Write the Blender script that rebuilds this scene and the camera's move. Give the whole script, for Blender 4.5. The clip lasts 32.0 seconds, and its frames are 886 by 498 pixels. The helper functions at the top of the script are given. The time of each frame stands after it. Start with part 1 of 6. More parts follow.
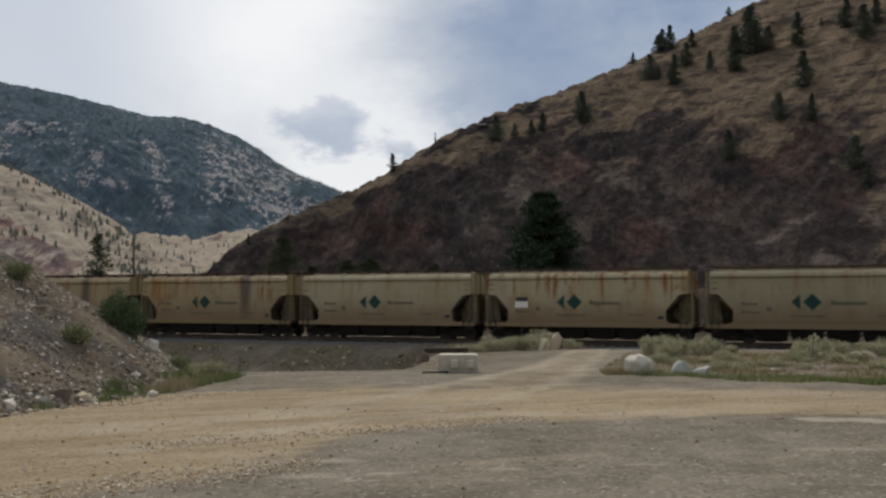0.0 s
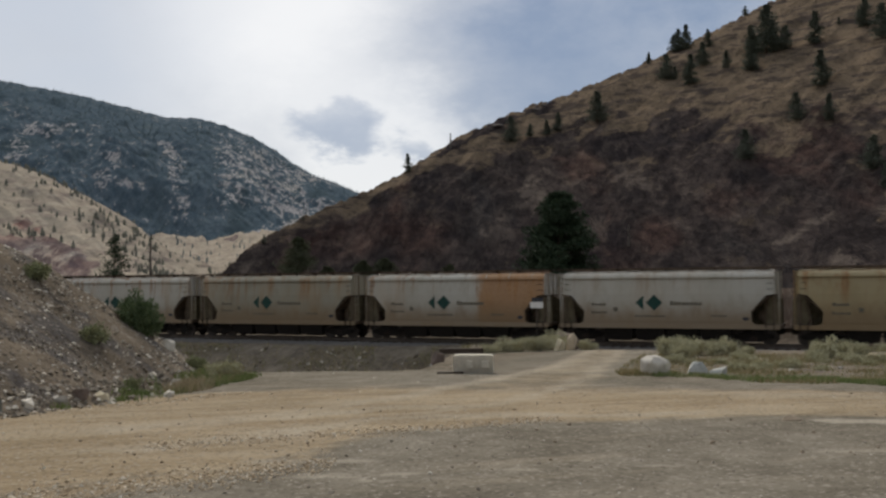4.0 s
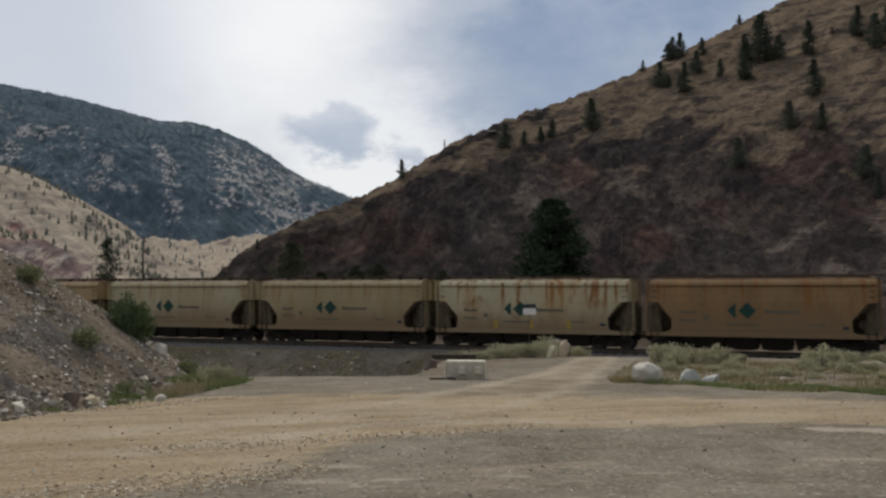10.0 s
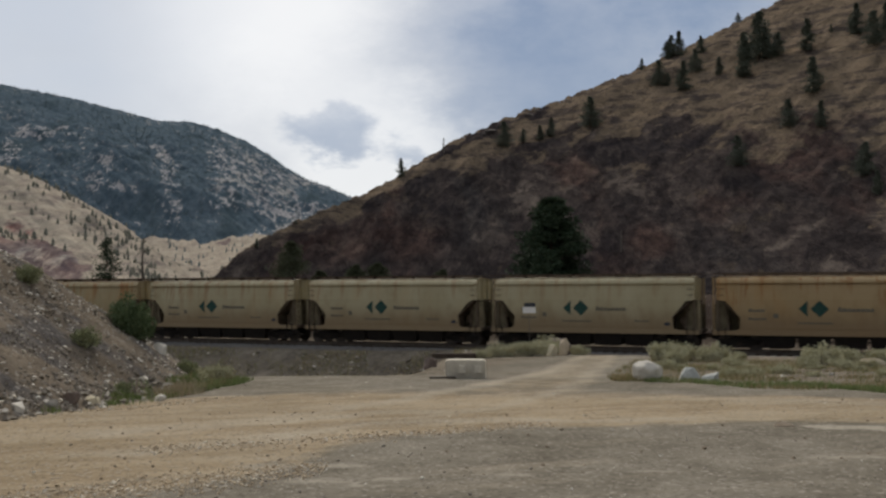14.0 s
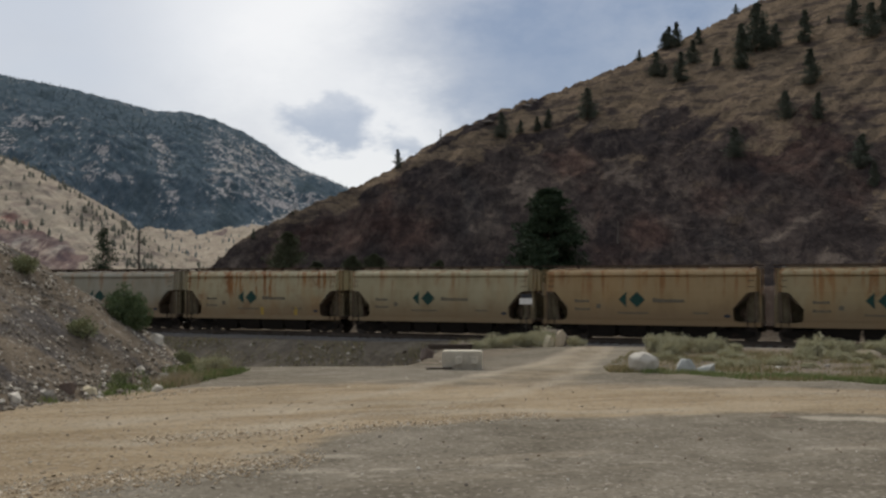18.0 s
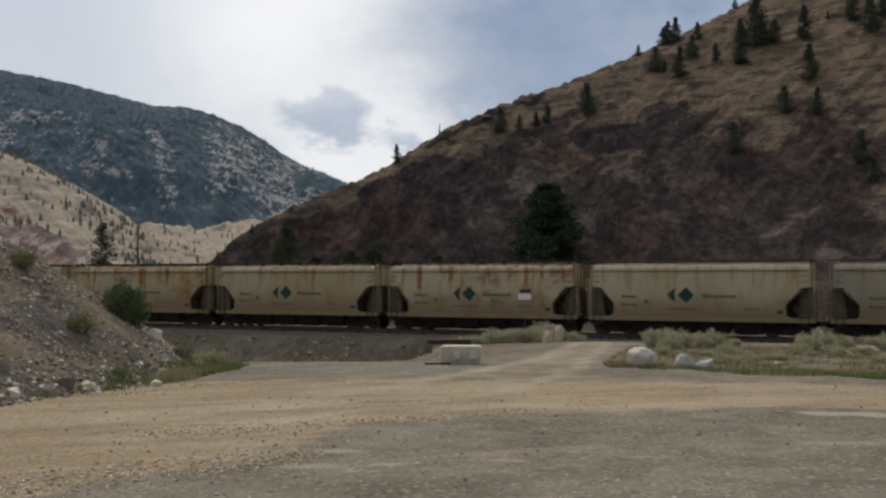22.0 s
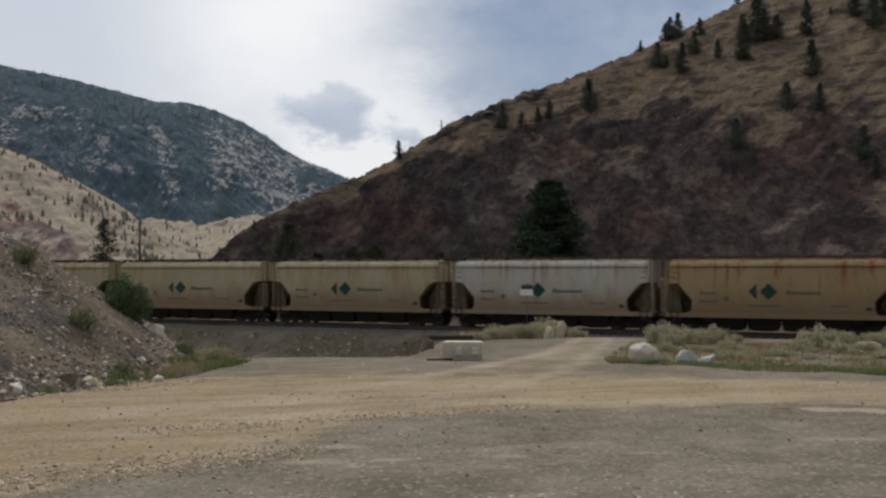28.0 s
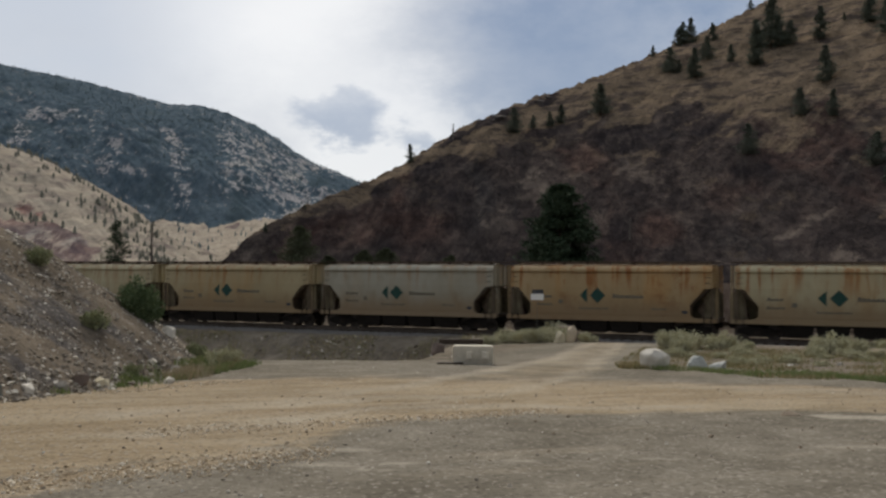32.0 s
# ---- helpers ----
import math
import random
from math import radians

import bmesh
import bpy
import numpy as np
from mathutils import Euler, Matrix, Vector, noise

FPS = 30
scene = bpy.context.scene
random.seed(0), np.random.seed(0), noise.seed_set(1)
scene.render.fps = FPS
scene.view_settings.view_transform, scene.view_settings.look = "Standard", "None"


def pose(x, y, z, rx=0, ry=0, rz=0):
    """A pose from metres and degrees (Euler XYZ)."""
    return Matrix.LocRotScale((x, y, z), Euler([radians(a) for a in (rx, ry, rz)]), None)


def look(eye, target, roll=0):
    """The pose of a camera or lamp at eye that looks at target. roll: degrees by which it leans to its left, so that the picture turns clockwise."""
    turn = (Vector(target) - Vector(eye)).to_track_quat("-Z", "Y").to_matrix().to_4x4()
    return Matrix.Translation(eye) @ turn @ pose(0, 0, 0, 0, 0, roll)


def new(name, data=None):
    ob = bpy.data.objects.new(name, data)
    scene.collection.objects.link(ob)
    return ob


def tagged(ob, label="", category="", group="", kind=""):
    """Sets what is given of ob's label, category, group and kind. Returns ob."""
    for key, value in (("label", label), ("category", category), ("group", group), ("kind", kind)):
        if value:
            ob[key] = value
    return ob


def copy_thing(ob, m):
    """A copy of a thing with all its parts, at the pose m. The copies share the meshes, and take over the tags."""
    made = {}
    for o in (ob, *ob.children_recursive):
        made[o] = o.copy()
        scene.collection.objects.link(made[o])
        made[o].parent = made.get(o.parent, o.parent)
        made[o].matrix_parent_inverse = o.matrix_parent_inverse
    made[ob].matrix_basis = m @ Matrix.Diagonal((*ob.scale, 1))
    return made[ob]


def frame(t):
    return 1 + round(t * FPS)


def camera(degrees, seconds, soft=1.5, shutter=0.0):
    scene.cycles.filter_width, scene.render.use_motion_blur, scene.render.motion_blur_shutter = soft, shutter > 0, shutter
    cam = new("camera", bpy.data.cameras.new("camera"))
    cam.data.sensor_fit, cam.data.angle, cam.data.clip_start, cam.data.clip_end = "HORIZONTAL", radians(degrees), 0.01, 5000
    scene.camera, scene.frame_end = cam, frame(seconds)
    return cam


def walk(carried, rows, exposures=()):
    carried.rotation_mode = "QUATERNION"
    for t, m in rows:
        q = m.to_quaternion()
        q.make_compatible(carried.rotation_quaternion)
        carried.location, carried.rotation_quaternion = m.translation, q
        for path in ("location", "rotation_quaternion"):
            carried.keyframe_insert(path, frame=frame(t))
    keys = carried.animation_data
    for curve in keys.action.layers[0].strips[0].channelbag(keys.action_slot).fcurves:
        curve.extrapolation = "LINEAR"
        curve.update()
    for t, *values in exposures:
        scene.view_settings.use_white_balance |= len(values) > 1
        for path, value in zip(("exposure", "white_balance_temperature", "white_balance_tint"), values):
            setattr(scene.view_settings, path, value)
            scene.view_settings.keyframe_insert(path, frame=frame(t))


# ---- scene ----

# ================= camera =================
EYE = Vector((0.0, 0.0, 1.6))


def view(yaw, pitch, roll):
    """A standing view: yaw to the right and pitch up in degrees."""
    y, p = radians(yaw), radians(pitch)
    way = Vector((math.sin(y) * math.cos(p), math.cos(y) * math.cos(p), math.sin(p)))
    return look(EYE, EYE + way * 10, roll)


cam = camera(50, 32.0, soft=2.5, shutter=0.25)
walk(cam, [
    (0, view(-0.00, 2.20, -0.40)), (0.5, view(-0.10, 2.16, -0.41)), (1, view(-0.31, 2.16, -0.41)), (1.5, view(-0.53, 2.15, -0.39)),
    (2, view(-0.79, 2.15, -0.41)), (2.5, view(-0.85, 2.21, -0.42)), (3, view(-0.89, 2.22, -0.42)), (3.5, view(-0.95, 2.23, -0.40)),
    (5.5, view(-0.73, 2.26, -0.34)), (6, view(-0.93, 2.48, -0.41)), (6.5, view(-1.07, 2.64, -0.33)), (7, view(-1.10, 2.78, -0.28)),
    (7.5, view(-1.04, 2.78, -0.27)), (8, view(-0.96, 2.70, -0.27)), (8.5, view(-0.99, 2.58, -0.23)), (9, view(-0.99, 2.53, -0.10)),
    (9.5, view(-0.94, 2.60, 0.02)), (10, view(-0.51, 2.58, 0.04)), (10.5, view(-0.50, 2.57, -0.04)), (11, view(-0.62, 2.51, -0.11)),
    (11.5, view(-0.67, 2.44, -0.07)), (12, view(-0.57, 2.50, -0.03)), (12.5, view(-0.52, 2.56, 0.02)), (13, view(-0.50, 2.60, -0.02)),
    (13.5, view(-0.47, 2.54, -0.07)), (14, view(-0.48, 2.52, -0.16)), (14.5, view(-0.48, 2.57, -0.18)), (16.5, view(-0.23, 2.30, -0.14)),
    (17, view(-0.17, 2.18, -0.08)), (17.5, view(-0.26, 2.03, -0.06)), (18, view(-0.29, 1.98, -0.05)), (18.5, view(-0.34, 1.98, -0.05)),
    (19, view(-0.42, 1.96, 0.03)), (19.5, view(-0.31, 1.91, 0.02)), (20, view(-0.25, 1.85, 0.01)), (20.5, view(-0.15, 1.79, -0.04)),
    (21, view(-0.17, 1.73, -0.06)), (21.5, view(-0.22, 1.65, 0.01)), (22, view(-0.22, 1.69, -0.03)), (22.5, view(-0.17, 1.76, -0.15)),
    (23, view(-0.18, 1.82, -0.20)), (23.5, view(-0.21, 1.82, -0.21)), (24, view(-0.27, 1.84, -0.17)), (24.5, view(-0.28, 1.75, -0.11)),
    (25, view(-0.33, 1.62, -0.17)), (25.5, view(-0.13, 1.55, -0.11)), (27.5, view(-0.39, 1.53, 0.01)), (28, view(-0.33, 1.44, 0.00)),
    (28.5, view(-0.35, 1.37, -0.02)), (29, view(-0.47, 1.23, 0.18)), (29.5, view(-0.56, 1.22, 0.24)), (30, view(-0.68, 1.27, 0.31)),
    (30.5, view(-0.88, 1.32, 0.35)), (31, view(-0.91, 1.47, 0.35)), (31.5, view(-0.94, 1.61, 0.38)), (32, view(-0.99, 1.67, 0.40)),
])

# ================= world and light =================
scene.view_settings.exposure = 0.0


def sky_world():
    w = bpy.data.worlds.new("overcast_sky")
    scene.world = w
    w.use_nodes = True
    nt = w.node_tree
    nt.nodes.clear()
    n, l = nt.nodes.new, nt.links.new
    out, bg = n("ShaderNodeOutputWorld"), n("ShaderNodeBackground")
    l(bg.outputs[0], out.inputs[0])
    co = n("ShaderNodeTexCoord")
    sky = n("ShaderNodeTexSky")
    sky.sky_type, sky.sun_disc = "NISHITA", False
    sky.sun_elevation, sky.sun_rotation = radians(40), radians(-14)

    def math_node(op, a, b=None, clamp=False):
        m = n("ShaderNodeMath")
        m.operation, m.use_clamp = op, clamp
        for i, v in enumerate((a, b)):
            if v is None:
                continue
            if isinstance(v, (int, float)):
                m.inputs[i].default_value = v
            else:
                l(v, m.inputs[i])
        return m.outputs[0]

    def noise_at(scale, detail, rough, stretch=(1, 1, 1.8)):
        mp = n("ShaderNodeMapping")
        mp.inputs["Scale"].default_value = stretch
        l(co.outputs["Generated"], mp.inputs[0])
        t = n("ShaderNodeTexNoise")
        t.inputs["Scale"].default_value = scale
        t.inputs["Detail"].default_value = detail
        t.inputs["Roughness"].default_value = rough
        l(mp.outputs[0], t.inputs["Vector"])
        return t

    wob = noise_at(9.0, 8, 0.64)
    sub = n("ShaderNodeVectorMath")
    sub.operation = "SUBTRACT"
    l(wob.outputs["Color"], sub.inputs[0])
    sub.inputs[1].default_value = (0.5, 0.5, 0.5)
    scl = n("ShaderNodeVectorMath")
    scl.operation = "SCALE"
    l(sub.outputs[0], scl.inputs[0])
    scl.inputs["Scale"].default_value = 0.115
    bent = n("ShaderNodeVectorMath")
    bent.operation = "ADD"
    l(co.outputs["Generated"], bent.inputs[0])
    l(scl.outputs[0], bent.inputs[1])

    def blob(az, el, inner, outer, squash=1.0):
        """1 inside a soft patch of cloud round a direction, 0 outside."""
        a, e = radians(az), radians(el)
        d = n("ShaderNodeVectorMath")
        d.operation = "SUBTRACT"
        l(bent.outputs[0], d.inputs[0])
        d.inputs[1].default_value = (math.sin(a) * math.cos(e), math.cos(a) * math.cos(e), math.sin(e))
        s = n("ShaderNodeVectorMath")
        s.operation = "MULTIPLY"
        l(d.outputs[0], s.inputs[0])
        s.inputs[1].default_value = (1, 1, squash)
        ln = n("ShaderNodeVectorMath")
        ln.operation = "LENGTH"
        l(s.outputs[0], ln.inputs[0])
        mr = n("ShaderNodeMapRange")
        mr.interpolation_type = "SMOOTHSTEP"
        l(ln.outputs["Value"], mr.inputs["Value"])
        mr.inputs["From Min"].default_value, mr.inputs["From Max"].default_value = inner, outer
        mr.inputs["To Min"].default_value, mr.inputs["To Max"].default_value = 1, 0
        return mr.outputs[0]

    clouds = noise_at(2.6, 8, 0.62)
    fine = noise_at(9.0, 6, 0.6)

    def blend(fac, a, b):
        m = n("ShaderNodeMix")
        m.data_type = "RGBA"
        for sock, v in ((m.inputs["Factor"], fac), (m.inputs["A"], a), (m.inputs["B"], b)):
            if isinstance(v, (int, float, tuple)):
                sock.default_value = v
            else:
                l(v, sock)
        return m.outputs["Result"]

    # thin blue sky seen through a broken grey layer
    blue = n("ShaderNodeVectorMath")
    blue.operation = "SCALE"
    l(sky.outputs[0], blue.inputs[0])
    blue.inputs["Scale"].default_value = SKY_GAIN
    mr = n("ShaderNodeMapRange")
    l(clouds.outputs["Fac"], mr.inputs["Value"])
    mr.inputs["From Min"].default_value, mr.inputs["From Max"].default_value = 0.32, 0.62
    grey = blend(fine.outputs["Fac"], CLOUD_DARK, CLOUD_MID)
    col = blend(mr.outputs[0], grey, CLOUD_PALE)
    dark = math_node("MULTIPLY", blob(11, 17, 0.08, 0.30, 1.0), math_node("ADD", math_node("MULTIPLY", fine.outputs["Fac"], 1.3), math_node("SUBTRACT", math_node("MULTIPLY", clouds.outputs["Fac"], 1.5), 0.55)), True)
    col = blend(dark, col, CLOUD_SLATE)
    col = blend(math_node("MULTIPLY", blob(4.6, 12.6, 0.02, 0.12, 1.3), 0.55), col, CLOUD_SLATE)
    col = blend(math_node("MULTIPLY", blob(-12.0, 17.5, 0.06, 0.19, 1.0), 0.92), col, CLOUD_BRIGHT)
    col = blend(math_node("MULTIPLY", blob(-5, 8.0, 0.05, 0.13, 1.2), 0.72), col, CLOUD_BRIGHT)
    height = n("ShaderNodeSeparateXYZ")
    l(bent.outputs[0], height.inputs[0])

    def puff(az, el, inner, outer, squash, fade, strength):
        """A grey cloud with a firm lower edge that thins out upwards over fade."""
        top = n("ShaderNodeMapRange")
        top.interpolation_type = "SMOOTHSTEP"
        l(height.outputs[2], top.inputs["Value"])
        e = math.sin(radians(el))
        for k, v in zip(("From Min", "From Max", "To Min", "To Max"), (e - 0.3 * fade, e + fade, strength, 0.0)):
            top.inputs[k].default_value = v
        return math_node("MULTIPLY", blob(az, el, inner, outer, squash), top.outputs[0])

    col = blend(puff(-7.5, 9.7, 0.032, 0.062, 1.75, 0.066, 0.92), col, CLOUD_PUFF)
    col = blend(puff(-3.1, 8.5, 0.012, 0.034, 1.5, 0.04, 0.8), col, CLOUD_PUFF)
    col = blend(math_node("MULTIPLY", blob(-24, 16, 0.05, 0.24, 1.0), math_node("MULTIPLY", fine.outputs["Fac"], 1.5)), col, CLOUD_MID)
    col = blend(0.10, col, blue.outputs[0])
    # the cloud deck glows round the hidden sun and dims away from it
    dot = n("ShaderNodeVectorMath")
    dot.operation = "DOT_PRODUCT"
    l(co.outputs["Generated"], dot.inputs[0])
    dot.inputs[1].default_value = SUN_WAY
    glow = n("ShaderNodeMapRange")
    glow.interpolation_type = "SMOOTHSTEP"
    l(dot.outputs["Value"], glow.inputs["Value"])
    for k, v in zip(("From Min", "From Max", "To Min", "To Max"), (-0.7, 0.75, DECK_DIM, 1.0)):
        glow.inputs[k].default_value = v
    lit = n("ShaderNodeVectorMath")
    lit.operation = "SCALE"
    l(col, lit.inputs[0])
    l(glow.outputs[0], lit.inputs["Scale"])
    l(lit.outputs[0], bg.inputs[0])
    bg.inputs[1].default_value = SKY_STRENGTH


SKY_GAIN, SKY_STRENGTH = 0.1, 1.0
CLOUD_DARK, CLOUD_MID, CLOUD_PALE = (0.46, 0.49, 0.55, 1), (0.555, 0.60, 0.675, 1), (0.65, 0.67, 0.71, 1)
CLOUD_BRIGHT, CLOUD_SLATE, CLOUD_PUFF = (0.93, 0.93, 0.93, 1), (0.23, 0.30, 0.43, 1), (0.36, 0.42, 0.53, 1)
SUN_WAY = Vector((-0.19, 0.73, 0.66)).normalized()
DECK_DIM = 0.34
sky_world()
sun = new("sun", bpy.data.lights.new("sun", "SUN"))
sun.data.energy, sun.data.angle, sun.data.color = 2.3, radians(20), (1.0, 0.91, 0.77)
sun.matrix_world = look(SUN_WAY * 100, (0, 0, 0))


# ================= small tools =================
def tree(mat):
    mat.use_nodes = True
    return mat.node_tree


class Nodes:
    """Short-hand for building a node material."""

    def __init__(self, name, rough=0.85, metal=0.0, spec=0.3):
        self.mat = bpy.data.materials.new(name)
        self.t = tree(self.mat)
        self.bsdf = self.t.nodes["Principled BSDF"]
        self.bsdf.inputs["Roughness"].default_value = rough
        self.bsdf.inputs["Metallic"].default_value = metal
        self.bsdf.inputs["Specular IOR Level"].default_value = spec
        self.co = self.t.nodes.new("ShaderNodeTexCoord")

    def put(self, sock, v):
        if isinstance(v, (int, float)):
            sock.default_value = v
        elif isinstance(v, tuple):
            sock.default_value = v if len(v) == 4 or sock.type == "VECTOR" else (*v, 1)
        else:
            self.t.links.new(v, sock)

    def noise(self, scale, detail=4, rough=0.6, stretch=None, space="Object", shift=None, turn=0.0):
        vec = self.co.outputs[space]
        if turn:
            mp = self.t.nodes.new("ShaderNodeMapping")
            mp.inputs["Rotation"].default_value = (0, 0, radians(turn))
            self.t.links.new(vec, mp.inputs[0])
            vec = mp.outputs[0]
        if shift is not None:
            vec = self.vmath("ADD", vec, shift)
        if stretch:
            vec = self.vmath("MULTIPLY", vec, stretch)
        t = self.t.nodes.new("ShaderNodeTexNoise")
        t.inputs["Scale"].default_value, t.inputs["Detail"].default_value, t.inputs["Roughness"].default_value = scale, detail, rough
        self.t.links.new(vec, t.inputs["Vector"])
        return t.outputs["Fac"]

    def voronoi(self, scale, out="Distance", stretch=None, space="Object"):
        vec = self.co.outputs[space]
        if stretch:
            vec = self.vmath("MULTIPLY", vec, stretch)
        t = self.t.nodes.new("ShaderNodeTexVoronoi")
        t.inputs["Scale"].default_value = scale
        self.t.links.new(vec, t.inputs["Vector"])
        return t.outputs[out]

    def vmath(self, op, a, b):
        m = self.t.nodes.new("ShaderNodeVectorMath")
        m.operation = op
        self.put(m.inputs[0], a)
        self.put(m.inputs[1], b)
        return m.outputs[0]

    def math(self, op, a, b=0.0, clamp=False):
        m = self.t.nodes.new("ShaderNodeMath")
        m.operation, m.use_clamp = op, clamp
        self.put(m.inputs[0], a)
        self.put(m.inputs[1], b)
        return m.outputs[0]

    def ramp(self, v, lo, hi, a=0.0, b=1.0):
        m = self.t.nodes.new("ShaderNodeMapRange")
        m.interpolation_type = "SMOOTHSTEP"
        for k, x in zip(("Value", "From Min", "From Max", "To Min", "To Max"), (v, lo, hi, a, b)):
            self.put(m.inputs[k], x)
        return m.outputs[0]

    def mix(self, fac, a, b, how="MIX"):
        m = self.t.nodes.new("ShaderNodeMix")
        m.data_type, m.blend_type = "RGBA", how
        self.put(m.inputs["Factor"], fac)
        self.put(m.inputs["A"], a)
        self.put(m.inputs["B"], b)
        return m.outputs["Result"]

    def attr(self, name):
        a = self.t.nodes.new("ShaderNodeAttribute")
        a.attribute_name = name
        return a.outputs["Fac"]

    def info(self, out):
        for nd in self.t.nodes:
            if nd.bl_idname == "ShaderNodeObjectInfo":
                return nd.outputs[out]
        return self.t.nodes.new("ShaderNodeObjectInfo").outputs[out]

    def island(self):
        return self.t.nodes.new("ShaderNodeNewGeometry").outputs["Random Per Island"]

    def color(self, v):
        self.put(self.bsdf.inputs["Base Color"], v)
        return self

    def bump(self, v, dist, strength=0.6):
        b = self.t.nodes.new("ShaderNodeBump")
        b.inputs["Strength"].default_value, b.inputs["Distance"].default_value = strength, dist
        self.put(b.inputs["Height"], v)
        self.t.links.new(b.outputs[0], self.bsdf.inputs["Normal"])
        return self


class Shape:
    """Collects vertices and faces of one mesh."""

    def __init__(self):
        self.v, self.f = [], []

    def add(self, verts, faces):
        o = len(self.v)
        self.v += [tuple(p) for p in verts]
        self.f += [tuple(i + o for i in q) for q in faces]
        return self

    def box(self, size, at, rot=None, taper=1.0):
        sx, sy, sz = (s / 2 for s in size)
        pts = []
        for z, k in ((-sz, 1.0), (sz, taper)):
            pts += [Vector((x * k, y * k, z)) for x, y in ((-sx, -sy), (sx, -sy), (sx, sy), (-sx, sy))]
        if rot is not None:
            m = Euler([radians(a) for a in rot]).to_matrix()
            pts = [m @ p for p in pts]
        at = Vector(at)
        return self.add([p + at for p in pts], [(3, 2, 1, 0), (4, 5, 6, 7), (0, 1, 5, 4), (1, 2, 6, 5), (2, 3, 7, 6), (3, 0, 4, 7)])

    def rod(self, a, b, ra, rb=None, n=8, caps=True):
        a, b = Vector(a), Vector(b)
        rb = ra if rb is None else rb
        d = (b - a).normalized()
        e = d.orthogonal().normalized()
        g = d.cross(e)
        ring = [(math.cos(2 * math.pi * i / n), math.sin(2 * math.pi * i / n)) for i in range(n)]
        pts = [a + (e * c + g * s) * ra for c, s in ring] + [b + (e * c + g * s) * rb for c, s in ring]
        fs = [(i, (i + 1) % n, n + (i + 1) % n, n + i) for i in range(n)]
        if caps:
            fs += [tuple(range(n - 1, -1, -1)), tuple(range(n, 2 * n))]
        return self.add(pts, fs)

    def prism(self, outline, y0, y1):
        """An outline in x, z drawn out along y."""
        n = len(outline)
        pts = [(x, y0, z) for x, z in outline] + [(x, y1, z) for x, z in outline]
        fs = [tuple(range(n)), tuple(range(2 * n - 1, n - 1, -1))] + [(i, n + i, n + (i + 1) % n, (i + 1) % n) for i in range(n)]
        return self.add(pts, fs)

    def mesh(self, name, smooth=False):
        me = bpy.data.meshes.new(name)
        me.from_pydata(self.v, [], self.f)
        if smooth:
            me.polygons.foreach_set("use_smooth", [True] * len(me.polygons))
        me.update()
        return me


def part(name, shape, material, parent=None, label="", smooth=False, at=None):
    """One mesh object, under a thing or a part if parent is given."""
    me = shape if isinstance(shape, bpy.types.Mesh) else shape.mesh(name, smooth)
    if not me.materials:
        me.materials.append(material)
    ob = new(name, me)
    if parent is not None:
        ob.parent = parent
    if at is not None:
        ob.matrix_basis = at
    if label:
        ob["label"] = label
    return ob


LATTICES = {}


def lattice(seed, n=64):
    if seed not in LATTICES:
        LATTICES[seed] = np.random.RandomState(seed).rand(n, n)
    return LATTICES[seed]


def fnoise(x, y, scale, octaves=4, seed=1, gain=0.5):
    """Smooth fractal noise in -1..1 on arrays of x, y."""
    out, amp, tot = 0.0, 1.0, 0.0
    for o in range(octaves):
        g = lattice(seed * 17 + o)
        u, v = np.asarray(x, float) / scale + 31.7 * o, np.asarray(y, float) / scale + 11.3 * o
        iu, iv = np.floor(u).astype(int), np.floor(v).astype(int)
        fu, fv = u - iu, v - iv
        fu, fv = fu * fu * (3 - 2 * fu), fv * fv * (3 - 2 * fv)
        a, b = g[iu % 64, iv % 64], g[(iu + 1) % 64, iv % 64]
        c, d = g[iu % 64, (iv + 1) % 64], g[(iu + 1) % 64, (iv + 1) % 64]
        out = out + amp * ((a * (1 - fu) + b * fu) * (1 - fv) + (c * (1 - fu) + d * fu) * fv - 0.5) * 2
        tot += amp
        amp, scale = amp * gain, scale / 2
    return out / tot


def smooth01(x):
    x = np.clip(x, 0, 1)
    return x * x * (3 - 2 * x)


def sheet(name, X, Y, Z, material, attrs=None, smooth=True):
    """A grid mesh from 2-D arrays."""
    r, c = X.shape
    i = np.arange(r * c).reshape(r, c)
    faces = np.stack([i[:-1, :-1], i[:-1, 1:], i[1:, 1:], i[1:, :-1]], -1).reshape(-1, 4)
    me = bpy.data.meshes.new(name)
    me.from_pydata(np.stack([X, Y, Z], -1).reshape(-1, 3).tolist(), [], faces.tolist())
    me.polygons.foreach_set("use_smooth", [smooth] * len(me.polygons))
    for k, v in (attrs or {}).items():
        me.attributes.new(k, "FLOAT", "POINT").data.foreach_set("value", np.ascontiguousarray(v, dtype=np.float32).ravel())
    me.materials.append(material)
    me.update()
    return new(name, me)


# ================= the lie of the land =================
ALPHA = radians(-22.075)
RUN = Vector((math.cos(ALPHA), math.sin(ALPHA), 0))
OFF = Vector((-math.sin(ALPHA), math.cos(ALPHA), 0))
RAIL_Z = -2.05
TRACK0 = Vector((0, 63.8, 0)) + OFF * 1.55


def track_point(s, q=0.0, z=RAIL_Z):
    p = TRACK0 + RUN * s + OFF * q
    return Vector((p.x, p.y, z))


